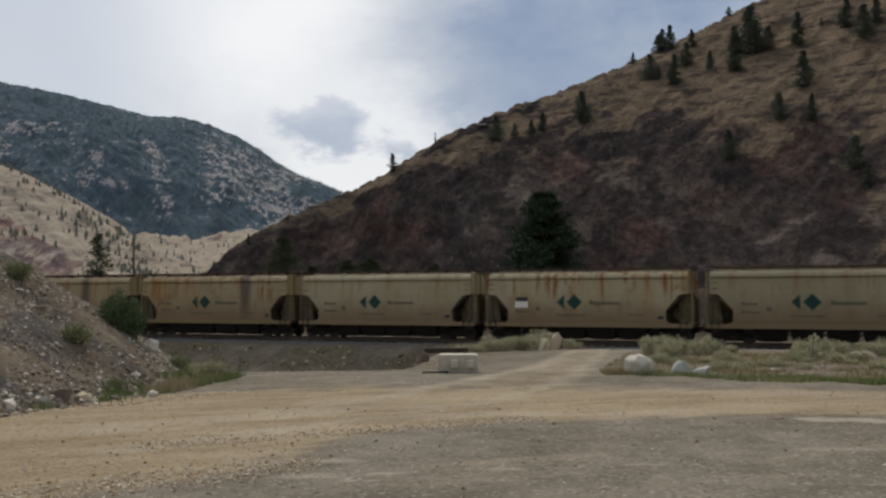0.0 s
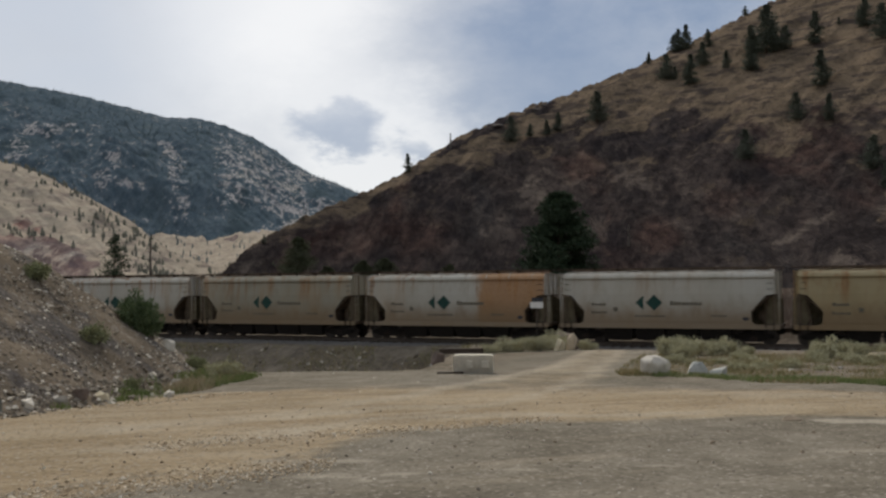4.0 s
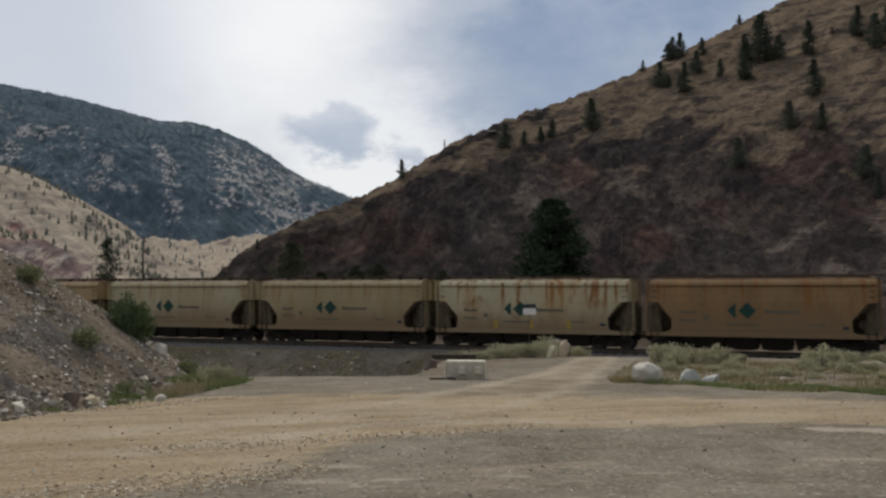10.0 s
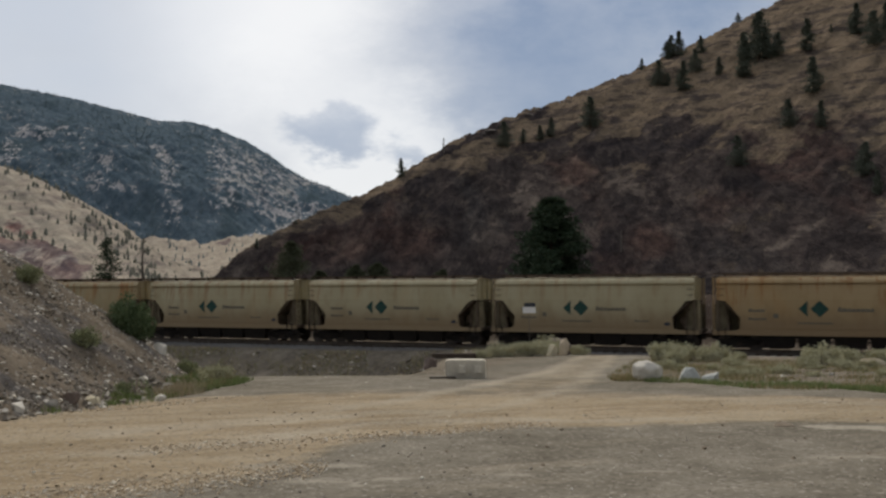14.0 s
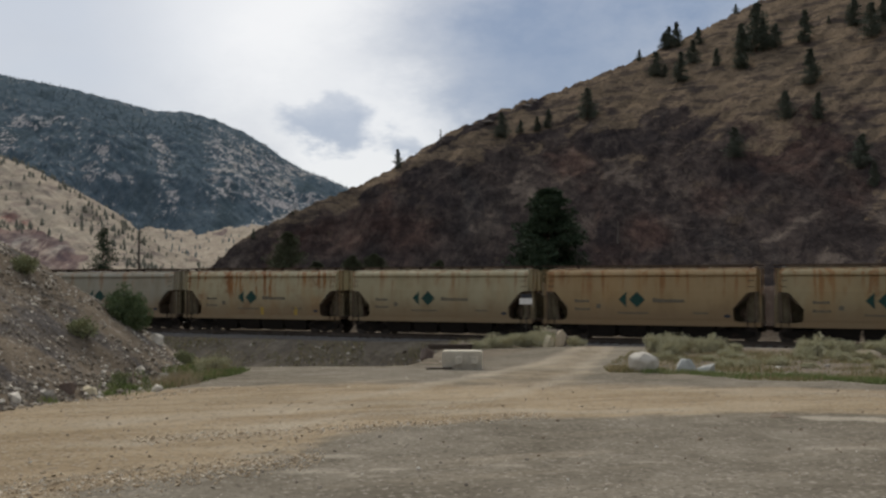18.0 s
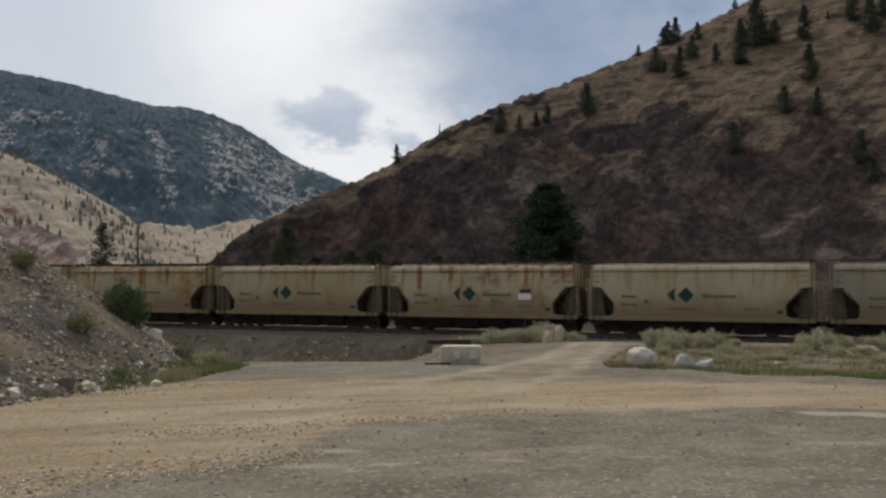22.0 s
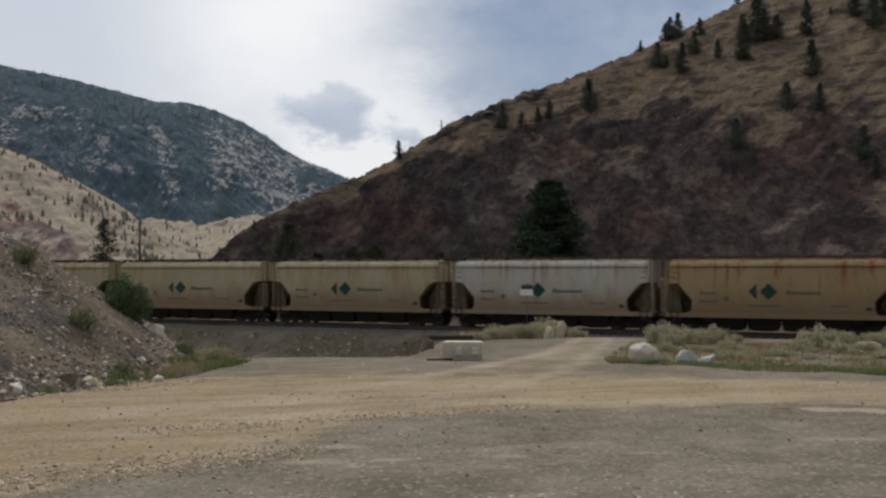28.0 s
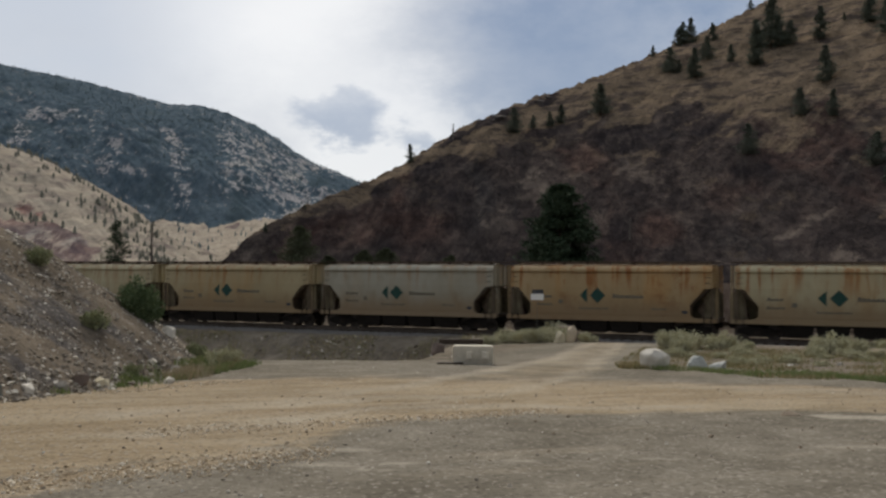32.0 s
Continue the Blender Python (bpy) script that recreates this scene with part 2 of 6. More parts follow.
def pile_height(x, y):
    """Height of the gravel heap above the ground."""
    ax, ay, bx, by = -15.0, 16.5, -13.6, 23.5
    t = np.clip(((x - ax) * (bx - ax) + (y - ay) * (by - ay)) / ((bx - ax) ** 2 + (by - ay) ** 2), 0, 1)
    d = np.hypot(x - ax - t * (bx - ax), y - ay - t * (by - ay))
    d = d + 0.35 * fnoise(x, y, 3.5, 3, 5)
    h = 0.72 * (7.4 - d)
    h = np.where(h > 3.0, 3.0 + 1.1 * np.tanh((h - 3.0) / 1.6), h)
    return np.maximum(h, -0.4)


def ground_height(x, y):
    x, y = np.asarray(x, float), np.asarray(y, float)
    s = (x - TRACK0.x) * RUN.x + (y - TRACK0.y) * RUN.y
    q = (x - TRACK0.x) * OFF.x + (y - TRACK0.y) * OFF.y
    plane = -0.034 * np.clip(y, -60, 75)
    near = smooth01((q + 14) / 9)
    cross = np.exp(-((s - 4) / 5.0) ** 2)
    z = plane * (1 - near) + near * (-2.45 + 0.3 * cross)
    # hollow between the yard and the line
    edge = 29.2 + 0.16 * (x + 4) + 0.5 * fnoise(x, y, 4, 2, 9)
    inside = smooth01((y - edge) / 5.5) * smooth01((-0.9 + 0.06 * (y - 31) - x) / 2.6) * smooth01((-q - 3.2) / 4.0)
    z = z - inside * (4.3 + z - 0.0)
    z = z + 0.05 * fnoise(x, y, 5.0, 3, 3) * smooth01((y - 4) / 10) + 0.012 * fnoise(x, y, 0.7, 2, 4) + 0.2 * inside * fnoise(x, y, 3.2, 3, 14, 0.6)
    far = smooth01((q - 6) / 40)
    # bank assumed here, so gaps between the cars show a shaded slope
    bank = 3.7 * smooth01((q - 3.0) / 7.5)
    return z * (1 - far) + far * (-2.9 + 0.5 * fnoise(x, y, 40, 3, 6)) + bank


def floor_z(x, y):
    g = float(ground_height(x, y))
    return max(g, g + float(pile_height(x, y)))


# ================= materials =================
def make_ground():
    m = Nodes("gravel_and_dirt", 0.95, spec=0.0)
    dirt, veg, pale, foot = m.attr("dirt"), m.attr("veg"), m.attr("pale"), m.attr("foot")
    big, mid, fine = m.noise(0.22, 4), m.noise(1.3, 6, 0.68), m.noise(14, 5, 0.7)
    rut = m.noise(0.8, 6, 0.7, stretch=(0.30, 1.5, 1.0), turn=-24)
    grey = m.mix(m.ramp(mid, 0.3, 0.7), (0.187, 0.167, 0.134), (0.273, 0.247, 0.202))
    tan = m.mix(m.ramp(rut, 0.34, 0.66), (0.315, 0.248, 0.166), (0.435, 0.353, 0.245))
    soil = m.mix(m.ramp(mid, 0.35, 0.65), (0.16, 0.137, 0.11), (0.255, 0.22, 0.172))
    f = m.ramp(m.math("ADD", dirt, m.math("ADD", m.math("MULTIPLY", m.math("SUBTRACT", mid, 0.5), 0.8), m.math("MULTIPLY", m.math("SUBTRACT", rut, 0.5), 0.8))), 0.25, 0.85)
    col = m.mix(f, grey, tan)
    col = m.mix(m.ramp(m.math("ADD", veg, m.math("SUBTRACT", mid, 0.5)), 0.35, 0.7), col, soil)
    col = m.mix(m.math("MULTIPLY", m.ramp(m.math("ADD", pale, m.math("MULTIPLY", m.math("SUBTRACT", mid, 0.5), 0.6)), 0.2, 0.95), 0.85), col, (0.51, 0.465, 0.385))
    col = m.mix(m.ramp(big, 0.38, 0.66), col, m.mix(0.7, col, (0.70, 0.69, 0.67), "MULTIPLY"))
    col = m.mix(m.ramp(rut, 0.52, 0.68, 0, 0.38), col, (0.38, 0.33, 0.255))
    # soil beyond the line darkened in place of the shade at the hill foot
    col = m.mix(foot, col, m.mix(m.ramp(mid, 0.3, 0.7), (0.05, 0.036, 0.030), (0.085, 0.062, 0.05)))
    sep = m.t.nodes.new("ShaderNodeSeparateColor")
    m.t.links.new(m.voronoi(26, "Color"), sep.inputs[0])
    col = m.mix(m.ramp(sep.outputs[0], 0.88, 0.97, 0, 0.75), col, (0.40, 0.365, 0.31))
    col = m.mix(m.ramp(sep.outputs[1], 0.82, 0.98, 0, 0.55), col, (0.085, 0.072, 0.06))
    col = m.mix(m.ramp(fine, 0.32, 0.72, 0.0, 0.5), col, m.mix(1.0, col, (0.56, 0.54, 0.51), "MULTIPLY"))
    m.color(col)
    m.bump(m.math("ADD", fine, m.math("MULTIPLY", m.voronoi(26), -0.5)), 0.025, 0.7)
    return m.mat


def make_pile():
    m = Nodes("quarry_gravel", 0.95, spec=0.0)
    big, mid, fine = m.noise(0.45, 4), m.noise(1.5, 6, 0.68), m.noise(12, 5, 0.7)
    col = m.mix(m.ramp(big, 0.38, 0.62), (0.158, 0.130, 0.099), (0.245, 0.202, 0.153))
    col = m.mix(m.ramp(mid, 0.42, 0.72, 0, 0.7), col, (0.255, 0.213, 0.163))
    slide = m.noise(0.9, 5, 0.62, stretch=(0.28, 1.0, 0.9))
    col = m.mix(m.ramp(slide, 0.50, 0.64, 0, 0.75), col, (0.105, 0.102, 0.105))
    col = m.mix(m.ramp(slide, 0.30, 0.42, 0.5, 0), col, (0.27, 0.225, 0.178))
    sep = m.t.nodes.new("ShaderNodeSeparateColor")
    m.t.links.new(m.voronoi(15, "Color"), sep.inputs[0])
    col = m.mix(m.ramp(sep.outputs[0], 0.88, 0.98, 0, 0.75), col, (0.36, 0.33, 0.29))
    col = m.mix(m.ramp(sep.outputs[1], 0.78, 0.97, 0, 0.6), col, (0.06, 0.05, 0.042))
    col = m.mix(m.ramp(fine, 0.3, 0.75, 0, 0.45), col, m.mix(1.0, col, (0.55, 0.52, 0.49), "MULTIPLY"))
    m.color(col)
    m.bump(m.math("ADD", fine, m.math("MULTIPLY", m.voronoi(15), -0.5)), 0.04, 0.8)
    return m.mat


def make_stones(name, dull_a, dull_b, pale, share):
    m = Nodes(name, 0.9, spec=0.2)
    r = m.island()
    col = m.mix(m.ramp(r, 0.0, 1.0 - share), dull_a, dull_b)
    m.color(m.mix(m.ramp(r, 1.0 - share, 1.0 - share * 0.6), col, pale))
    return m.mat


def make_hill(name, grass_a, grass_b, rock_a, rock_b, rock_c, size, hard=1.0):
    """Dry grass and bare rock; features run up the slope. hard: how strongly small marks stand out."""
    m = Nodes(name, 0.95, spec=0.0)
    rock = m.attr("rock")
    up = (1.0, 0.40, 0.8)
    big, mid, fine = m.noise(1 / (45 * size), 5, stretch=up), m.noise(1 / (9 * size), 6, 0.68, stretch=up), m.noise(1 / (2.6 * size), 5, 0.7, stretch=up)
    crag = m.noise(1 / (8 * size), 6, 0.70, stretch=(1.0, 0.32, 0.6))
    ledge = m.noise(0.42 / size, 4, 0.6, stretch=(0.34, 0.12, 1.0))
    g = m.mix(m.ramp(mid, 0.30, 0.70), grass_a, grass_b)
    # ledges: dark rock with their shadows painted in as dashes
    g = m.mix(m.ramp(ledge, 0.55, 0.595, 0, 0.75 * hard), g, m.mix(0.5, rock_a, rock_b))
    step = m.noise(0.24 / size, 5, 0.65, stretch=(0.40, 0.14, 1.2))
    g = m.mix(m.ramp(step, 0.56, 0.61, 0, 0.8 * hard), g, m.mix(0.5, rock_a, rock_b))
    # light on the ledge edges, painted as paler grass
    g = m.mix(m.ramp(step, 0.36, 0.44, 0.5 * hard, 0), g, m.mix(1.0, grass_b, (1.18, 1.14, 1.08), "MULTIPLY"))
    tuft = m.noise(0.85 / size, 3, 0.6, stretch=(1.0, 0.7, 1.3))
    g = m.mix(m.ramp(tuft, 0.56, 0.64, 0, 0.75 * hard), g, m.mix(0.6, rock_a, grass_a))
    g = m.mix(m.ramp(fine, 0.56, 0.70, 0, 0.5 * hard), g, rock_a)
    r = m.mix(m.ramp(crag, 0.36, 0.62), rock_a, rock_b)
    r = m.mix(m.ramp(m.math("MULTIPLY", big, crag), 0.27, 0.36, 0, 0.75), r, rock_c)
    tint = m.noise(1 / (26 * size), 4, 0.55, stretch=up)
    r = m.mix(m.ramp(tint, 0.54, 0.68, 0, 0.8), r, m.mix(1.0, r, (1.22, 0.97, 0.90), "MULTIPLY"))
    r = m.mix(m.ramp(tint, 0.32, 0.46, 0.7, 0), r, m.mix(1.0, r, (0.95, 1.08, 1.14), "MULTIPLY"))
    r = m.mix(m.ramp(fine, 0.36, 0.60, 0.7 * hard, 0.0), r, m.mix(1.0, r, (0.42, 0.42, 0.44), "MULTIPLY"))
    russet, bare, bluff = m.attr("russet"), m.attr("bare"), m.attr("bluff")
    r = m.mix(m.math("MULTIPLY", russet, 0.9), r, m.mix(1.0, r, (1.27, 1.0, 0.92), "MULTIPLY"))
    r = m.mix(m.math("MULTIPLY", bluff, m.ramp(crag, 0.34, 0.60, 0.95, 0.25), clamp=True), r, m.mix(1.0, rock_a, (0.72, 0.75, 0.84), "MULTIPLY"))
    r = m.mix(m.math("MULTIPLY", bare, m.ramp(crag, 0.42, 0.58, 0.1, 0.8), clamp=True), r, rock_c)
    r = m.mix(m.ramp(mid, 0.58, 0.70, 0, 0.45), r, grass_a)
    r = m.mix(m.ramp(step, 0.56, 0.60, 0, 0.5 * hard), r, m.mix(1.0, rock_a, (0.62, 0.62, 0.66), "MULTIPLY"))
    # pale scree lines, and clefts with their shade drawn as dark lines
    vein = m.noise(1 / (11 * size), 5, 0.6, stretch=(1.0, 0.30, 0.5))
    r = m.mix(m.ramp(m.math("ABSOLUTE", m.math("SUBTRACT", vein, 0.5)), 0.0, 0.03, 0.16 * hard, 0.0), r, rock_c)
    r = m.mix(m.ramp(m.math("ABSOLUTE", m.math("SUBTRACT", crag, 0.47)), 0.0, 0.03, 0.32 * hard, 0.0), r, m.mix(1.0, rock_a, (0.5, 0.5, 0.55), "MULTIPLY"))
    f = m.ramp(m.math("ADD", m.math("ADD", rock, m.math("ADD", bluff, m.math("MULTIPLY", russet, 0.6))), m.math("MULTIPLY", m.math("SUBTRACT", mid, 0.5), 2.4)), 0.30, 0.70)
    m.color(m.mix(f, g, r))
    m.bump(m.math("ADD", m.math("MULTIPLY", crag, 1.4), m.math("MULTIPLY", fine, 0.4)), 3.0 * size, 0.8 * hard)
    return m.mat


def make_forest():
    """Dense far forest with ribs and patches of bare pale rock; distance haze is mixed into its colours."""
    m = Nodes("forested_mountain", 0.95, spec=0.0)
    rock, scree, thick = m.attr("rock"), m.attr("bare"), m.attr("bluff")
    a = m.noise(1 / 70, 5, 0.6, stretch=(1.0, 0.35, 0.0))
    b = m.noise(1 / 15, 6, 0.74, stretch=(1.0, 0.62, 0.4))
    c = m.noise(1 / 6.0, 4, 0.7, stretch=(1.0, 0.6, 0.3))
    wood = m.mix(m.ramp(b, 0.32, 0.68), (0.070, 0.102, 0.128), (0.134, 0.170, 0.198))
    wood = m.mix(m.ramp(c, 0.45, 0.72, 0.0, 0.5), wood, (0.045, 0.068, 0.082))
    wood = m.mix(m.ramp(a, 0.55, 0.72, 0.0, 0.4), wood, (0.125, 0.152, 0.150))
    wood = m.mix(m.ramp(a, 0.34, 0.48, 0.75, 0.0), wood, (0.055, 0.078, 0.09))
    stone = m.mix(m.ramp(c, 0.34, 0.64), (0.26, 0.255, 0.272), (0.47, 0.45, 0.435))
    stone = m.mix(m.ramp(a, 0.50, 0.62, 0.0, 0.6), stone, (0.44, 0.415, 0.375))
    f = m.math("ADD", m.math("ADD", rock, m.math("SUBTRACT", scree, thick)), m.math("ADD", m.math("MULTIPLY", m.math("SUBTRACT", a, 0.5), 1.0), m.math("ADD", m.math("MULTIPLY", m.math("SUBTRACT", b, 0.5), 3.0), m.math("MULTIPLY", m.math("SUBTRACT", c, 0.5), 1.6))))
    m.color(m.mix(m.ramp(f, 0.52, 0.78, 0.0, 0.95), wood, stone))
    m.bump(m.math("ADD", b, m.math("MULTIPLY", c, 0.5)), 9.0, 0.4)
    return m.mat


def make_rock(name, a, b, c):
    m = Nodes(name, 0.85, spec=0.25)
    sh = m.info("Location")
    mid, fine = m.noise(3.5, 5, 0.65, shift=sh), m.noise(22, 5, 0.7, shift=sh)
    col = m.mix(m.ramp(mid, 0.3, 0.7), a, b)
    col = m.mix(m.ramp(fine, 0.5, 0.75, 0, 0.7), col, c)
    m.color(col)
    m.bump(m.math("ADD", mid, m.math("MULTIPLY", fine, 0.5)), 0.04, 0.7)
    return m.mat


def make_plain(name, a, b, rough=0.7, metal=0.0, scale=6.0, bump=0.005, stretch=None):
    m = Nodes(name, rough, metal)
    t, fine = m.noise(scale, 5, 0.65, stretch=stretch), m.noise(scale * 7, 4, 0.65, stretch=stretch)
    col = m.mix(m.ramp(t, 0.3, 0.7), a, b)
    col = m.mix(m.ramp(fine, 0.45, 0.8, 0, 0.5), col, m.mix(1.0, col, (0.6, 0.58, 0.55), "MULTIPLY"))
    m.color(col)
    m.bump(fine, bump)
    return m.mat


def make_leaf(name, a, b, c=None):
    m = Nodes(name, 0.8, spec=0.15)
    r = m.island()
    col = m.mix(r, a, b)
    if c:
        col = m.mix(m.ramp(m.noise(1.2, 3), 0.5, 0.7), col, c)
    m.color(col)
    return m.mat


def make_paint():
    """Weathered car paint: the object's colour is the paint, its alpha the amount of rust."""
    m = Nodes("weathered_car_paint", 0.6, spec=0.3)
    sh = m.vmath("MULTIPLY", m.vmath("ADD", m.info("Random"), (0.0, 0.0, 0.0)), (190.0, 0.0, 0.0))
    paint, rust = m.info("Color"), m.info("Alpha")
    sep = m.t.nodes.new("ShaderNodeSeparateXYZ")
    m.t.links.new(m.co.outputs["Object"], sep.inputs[0])
    z = sep.outputs[2]
    panel = m.noise(0.5, 3, 0.5, stretch=(1.0, 0.2, 0.25), shift=sh)
    grime = m.noise(1.3, 6, 0.65, stretch=(1.0, 1.0, 0.5), shift=sh)
    fine = m.noise(9, 5, 0.7, shift=sh)
    col = m.mix(m.ramp(panel, 0.3, 0.7, 0.0, 0.5), paint, m.mix(1.0, paint, (0.80, 0.76, 0.68), "MULTIPLY"))
    col = m.mix(m.ramp(grime, 0.45, 0.8, 0, 0.5), col, m.mix(1.0, col, (0.62, 0.56, 0.47), "MULTIPLY"))
    # streaks that run down from the roof edge
    run = m.noise(2.6, 3, 0.6, stretch=(1.0, 0.8, 0.03), shift=sh)
    far = m.noise(1.1, 2, 0.5, stretch=(1.0, 0.8, 0.0), shift=sh)
    reach = m.ramp(m.math("ADD", z, m.math("MULTIPLY", far, 4.0)), 4.3, 6.1, 0.0, 1.0)
    amount = m.math("MULTIPLY", m.math("MULTIPLY", reach, m.ramp(run, 0.53, 0.60)), m.math("MULTIPLY", rust, 2.6), clamp=True)
    col = m.mix(amount, col, m.mix(m.ramp(fine, 0.35, 0.65), (0.31, 0.145, 0.045), (0.20, 0.085, 0.03)))
    stain = m.noise(0.55, 4, 0.6, stretch=(1.0, 0.8, 0.3), shift=sh)
    col = m.mix(m.math("MULTIPLY", m.ramp(stain, 0.48, 0.68), rust, clamp=True), col, (0.40, 0.22, 0.075))
    blot = m.ramp(m.math("ADD", m.noise(0.8, 6, 0.7, shift=sh), m.math("MULTIPLY", rust, 0.42)), 0.72, 0.95)
    col = m.mix(m.math("MULTIPLY", blot, 0.85), col, m.mix(m.ramp(fine, 0.3, 0.7), (0.27, 0.105, 0.028), (0.13, 0.045, 0.017)))
    # rust along the roof edge and the seams
    edge = m.math("MULTIPLY", m.ramp(z, 4.28, 4.44), m.ramp(m.noise(2.2, 4, 0.65, stretch=(1.0, 0.3, 1.0), shift=sh), 0.44, 0.64, 0.05, 0.5))
    col = m.mix(edge, col, m.mix(m.ramp(fine, 0.35, 0.65), (0.22, 0.12, 0.055), (0.10, 0.065, 0.04)))
    # cars rusted all over: dark and orange blotches, a little old paint left
    heavy = m.ramp(rust, 0.72, 0.88)
    patch = m.noise(0.42, 5, 0.62, stretch=(1.0, 0.6, 0.8), shift=sh)
    worn = m.mix(m.ramp(patch, 0.37, 0.54), (0.31, 0.095, 0.026), (0.07, 0.024, 0.015))
    worn = m.mix(m.ramp(m.noise(0.9, 3, 0.5, stretch=(1.0, 0.0, 0.6), shift=sh), 0.66, 0.72, 0, 0.8), worn, (0.36, 0.25, 0.14))
    col = m.mix(m.math("MULTIPLY", heavy, 0.9), col, worn)
    # a dark smear down the side of some cars, at a place of its own
    smear = m.t.nodes.new("ShaderNodeAttribute")
    smear.attribute_type, smear.attribute_name = "OBJECT", "soot"
    away = m.math("ABSOLUTE", m.math("SUBTRACT", sep.outputs[0], smear.outputs["Fac"]))
    soot = m.math("MULTIPLY", m.ramp(m.math("ADD", away, m.math("MULTIPLY", grime, 0.6)), 0.45, 0.95, 0.8, 0.0), m.ramp(smear.outputs["Fac"], 0.5, 0.6))
    col = m.mix(soot, col, (0.075, 0.058, 0.045))
    tint = m.t.nodes.new("ShaderNodeAttribute")
    tint.attribute_type, tint.attribute_name = "OBJECT", "ochre"
    side = m.ramp(m.math("ADD", sep.outputs[0], m.math("MULTIPLY", m.math("SUBTRACT", m.noise(0.7, 5, 0.65, stretch=(1.0, 0.0, 0.5), shift=sh), 0.5), 7.0)), 0.8, 3.0)
    col = m.mix(m.math("MULTIPLY", side, tint.outputs["Fac"]), col, m.mix(m.ramp(fine, 0.35, 0.65), (0.43, 0.225, 0.08), (0.32, 0.145, 0.045)))
    # road dust on the lower side
    dust = m.ramp(m.math("ADD", z, m.math("MULTIPLY", grime, -1.2)), 0.8, 2.3, 0.8, 0.0)
    col = m.mix(dust, col, (0.235, 0.165, 0.095))
    m.color(col)
    m.put(m.bsdf.inputs["Roughness"], m.ramp(grime, 0.3, 0.8, 0.5, 0.8))
    m.bump(m.math("ADD", fine, m.math("MULTIPLY", panel, 2.0)), 0.006, 0.4)
    return m.mat


GROUND, PILE = make_ground(), make_pile()
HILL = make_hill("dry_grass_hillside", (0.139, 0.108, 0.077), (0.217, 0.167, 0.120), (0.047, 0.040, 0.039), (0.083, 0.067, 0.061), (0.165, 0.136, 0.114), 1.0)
TAN_HILL = make_hill("pale_grass_hill", (0.33, 0.285, 0.225), (0.435, 0.382, 0.306), (0.15, 0.115, 0.115), (0.25, 0.195, 0.175), (0.50, 0.45, 0.375), 1.3, 0.55)
FOREST = make_forest()
WHITE_ROCK = make_rock("pale_granite", (0.55, 0.51, 0.44), (0.68, 0.64, 0.56), (0.40, 0.36, 0.30))
GREY_ROCK = make_rock("grey_rock", (0.26, 0.235, 0.195), (0.36, 0.34, 0.30), (0.16, 0.145, 0.125))
TAN_ROCK = make_rock("tan_rock", (0.40, 0.33, 0.23), (0.50, 0.42, 0.31), (0.27, 0.21, 0.15))
UMBER_ROCK = make_rock("umber_rock", (0.24, 0.185, 0.13), (0.34, 0.275, 0.20), (0.13, 0.10, 0.072))
DARK_ROCK = make_rock("dark_cliff_rock", (0.05, 0.042, 0.040), (0.085, 0.070, 0.064), (0.03, 0.026, 0.025))
YELLOW_ROCK = make_rock("yellowish_rock", (0.56, 0.49, 0.34), (0.66, 0.59, 0.43), (0.40, 0.33, 0.22))
PEARL_ROCK = make_rock("pale_blue_grey_rock", (0.36, 0.37, 0.35), (0.50, 0.51, 0.48), (0.24, 0.24, 0.225))
SLATE_ROCK = make_rock("blue_grey_rock", (0.17, 0.18, 0.175), (0.25, 0.265, 0.26), (0.10, 0.105, 0.105))
BROWN_ROCK = make_rock("brown_rock", (0.13, 0.10, 0.085), (0.20, 0.155, 0.13), (0.08, 0.06, 0.05))
CONCRETE = make_rock("old_concrete", (0.56, 0.52, 0.43), (0.67, 0.62, 0.515), (0.36, 0.31, 0.24))
BALLAST = make_rock("grey_ballast", (0.12, 0.113, 0.105), (0.19, 0.18, 0.168), (0.07, 0.064, 0.06))
PAINT = make_paint()
# grimy steel, coloured darker still to hold the shade under the cars
DARK = make_plain("grimy_shaded_steel", (0.010, 0.008, 0.007), (0.020, 0.016, 0.013), 0.8, 0.0, 4.0)
RUSTY = make_plain("brown_rusted_steel", (0.052, 0.036, 0.027), (0.088, 0.058, 0.041), 0.85, 0.0, 5.0)
OLIVE = make_plain("olive_stained_plate", (0.115, 0.098, 0.062), (0.20, 0.172, 0.112), 0.85, 0.0, 2.0)
GRIME = make_plain("grimy_end_plate", (0.095, 0.072, 0.05), (0.165, 0.125, 0.092), 0.85, 0.0, 3.0)
RAIL = make_plain("worn_rail_steel", (0.12, 0.10, 0.084), (0.18, 0.15, 0.126), 0.6, 0.3, 3.0)
WHEEL = make_plain("wheel_steel", (0.06, 0.05, 0.045), (0.10, 0.085, 0.075), 0.6, 0.3, 5.0)
TIMBER = make_plain("creosoted_timber", (0.05, 0.038, 0.03), (0.10, 0.078, 0.06), 0.9, 0.0, 3.0, 0.01, (1, 8, 8))
GREEN = make_plain("dark_green_marking", (0.012, 0.050, 0.042), (0.022, 0.072, 0.06), 0.65, 0.0, 3.0)
LETTER = make_plain("faded_lettering", (0.12, 0.112, 0.085), (0.175, 0.16, 0.125), 0.7, 0.0, 5.0)
LETTER_DARK = make_plain("dark_lettering", (0.12, 0.11, 0.085), (0.17, 0.155, 0.12), 0.7, 0.0, 5.0)
YELLOW = make_plain("yellow_marking", (0.42, 0.28, 0.05), (0.5, 0.35, 0.08), 0.7, 0.0, 5.0)
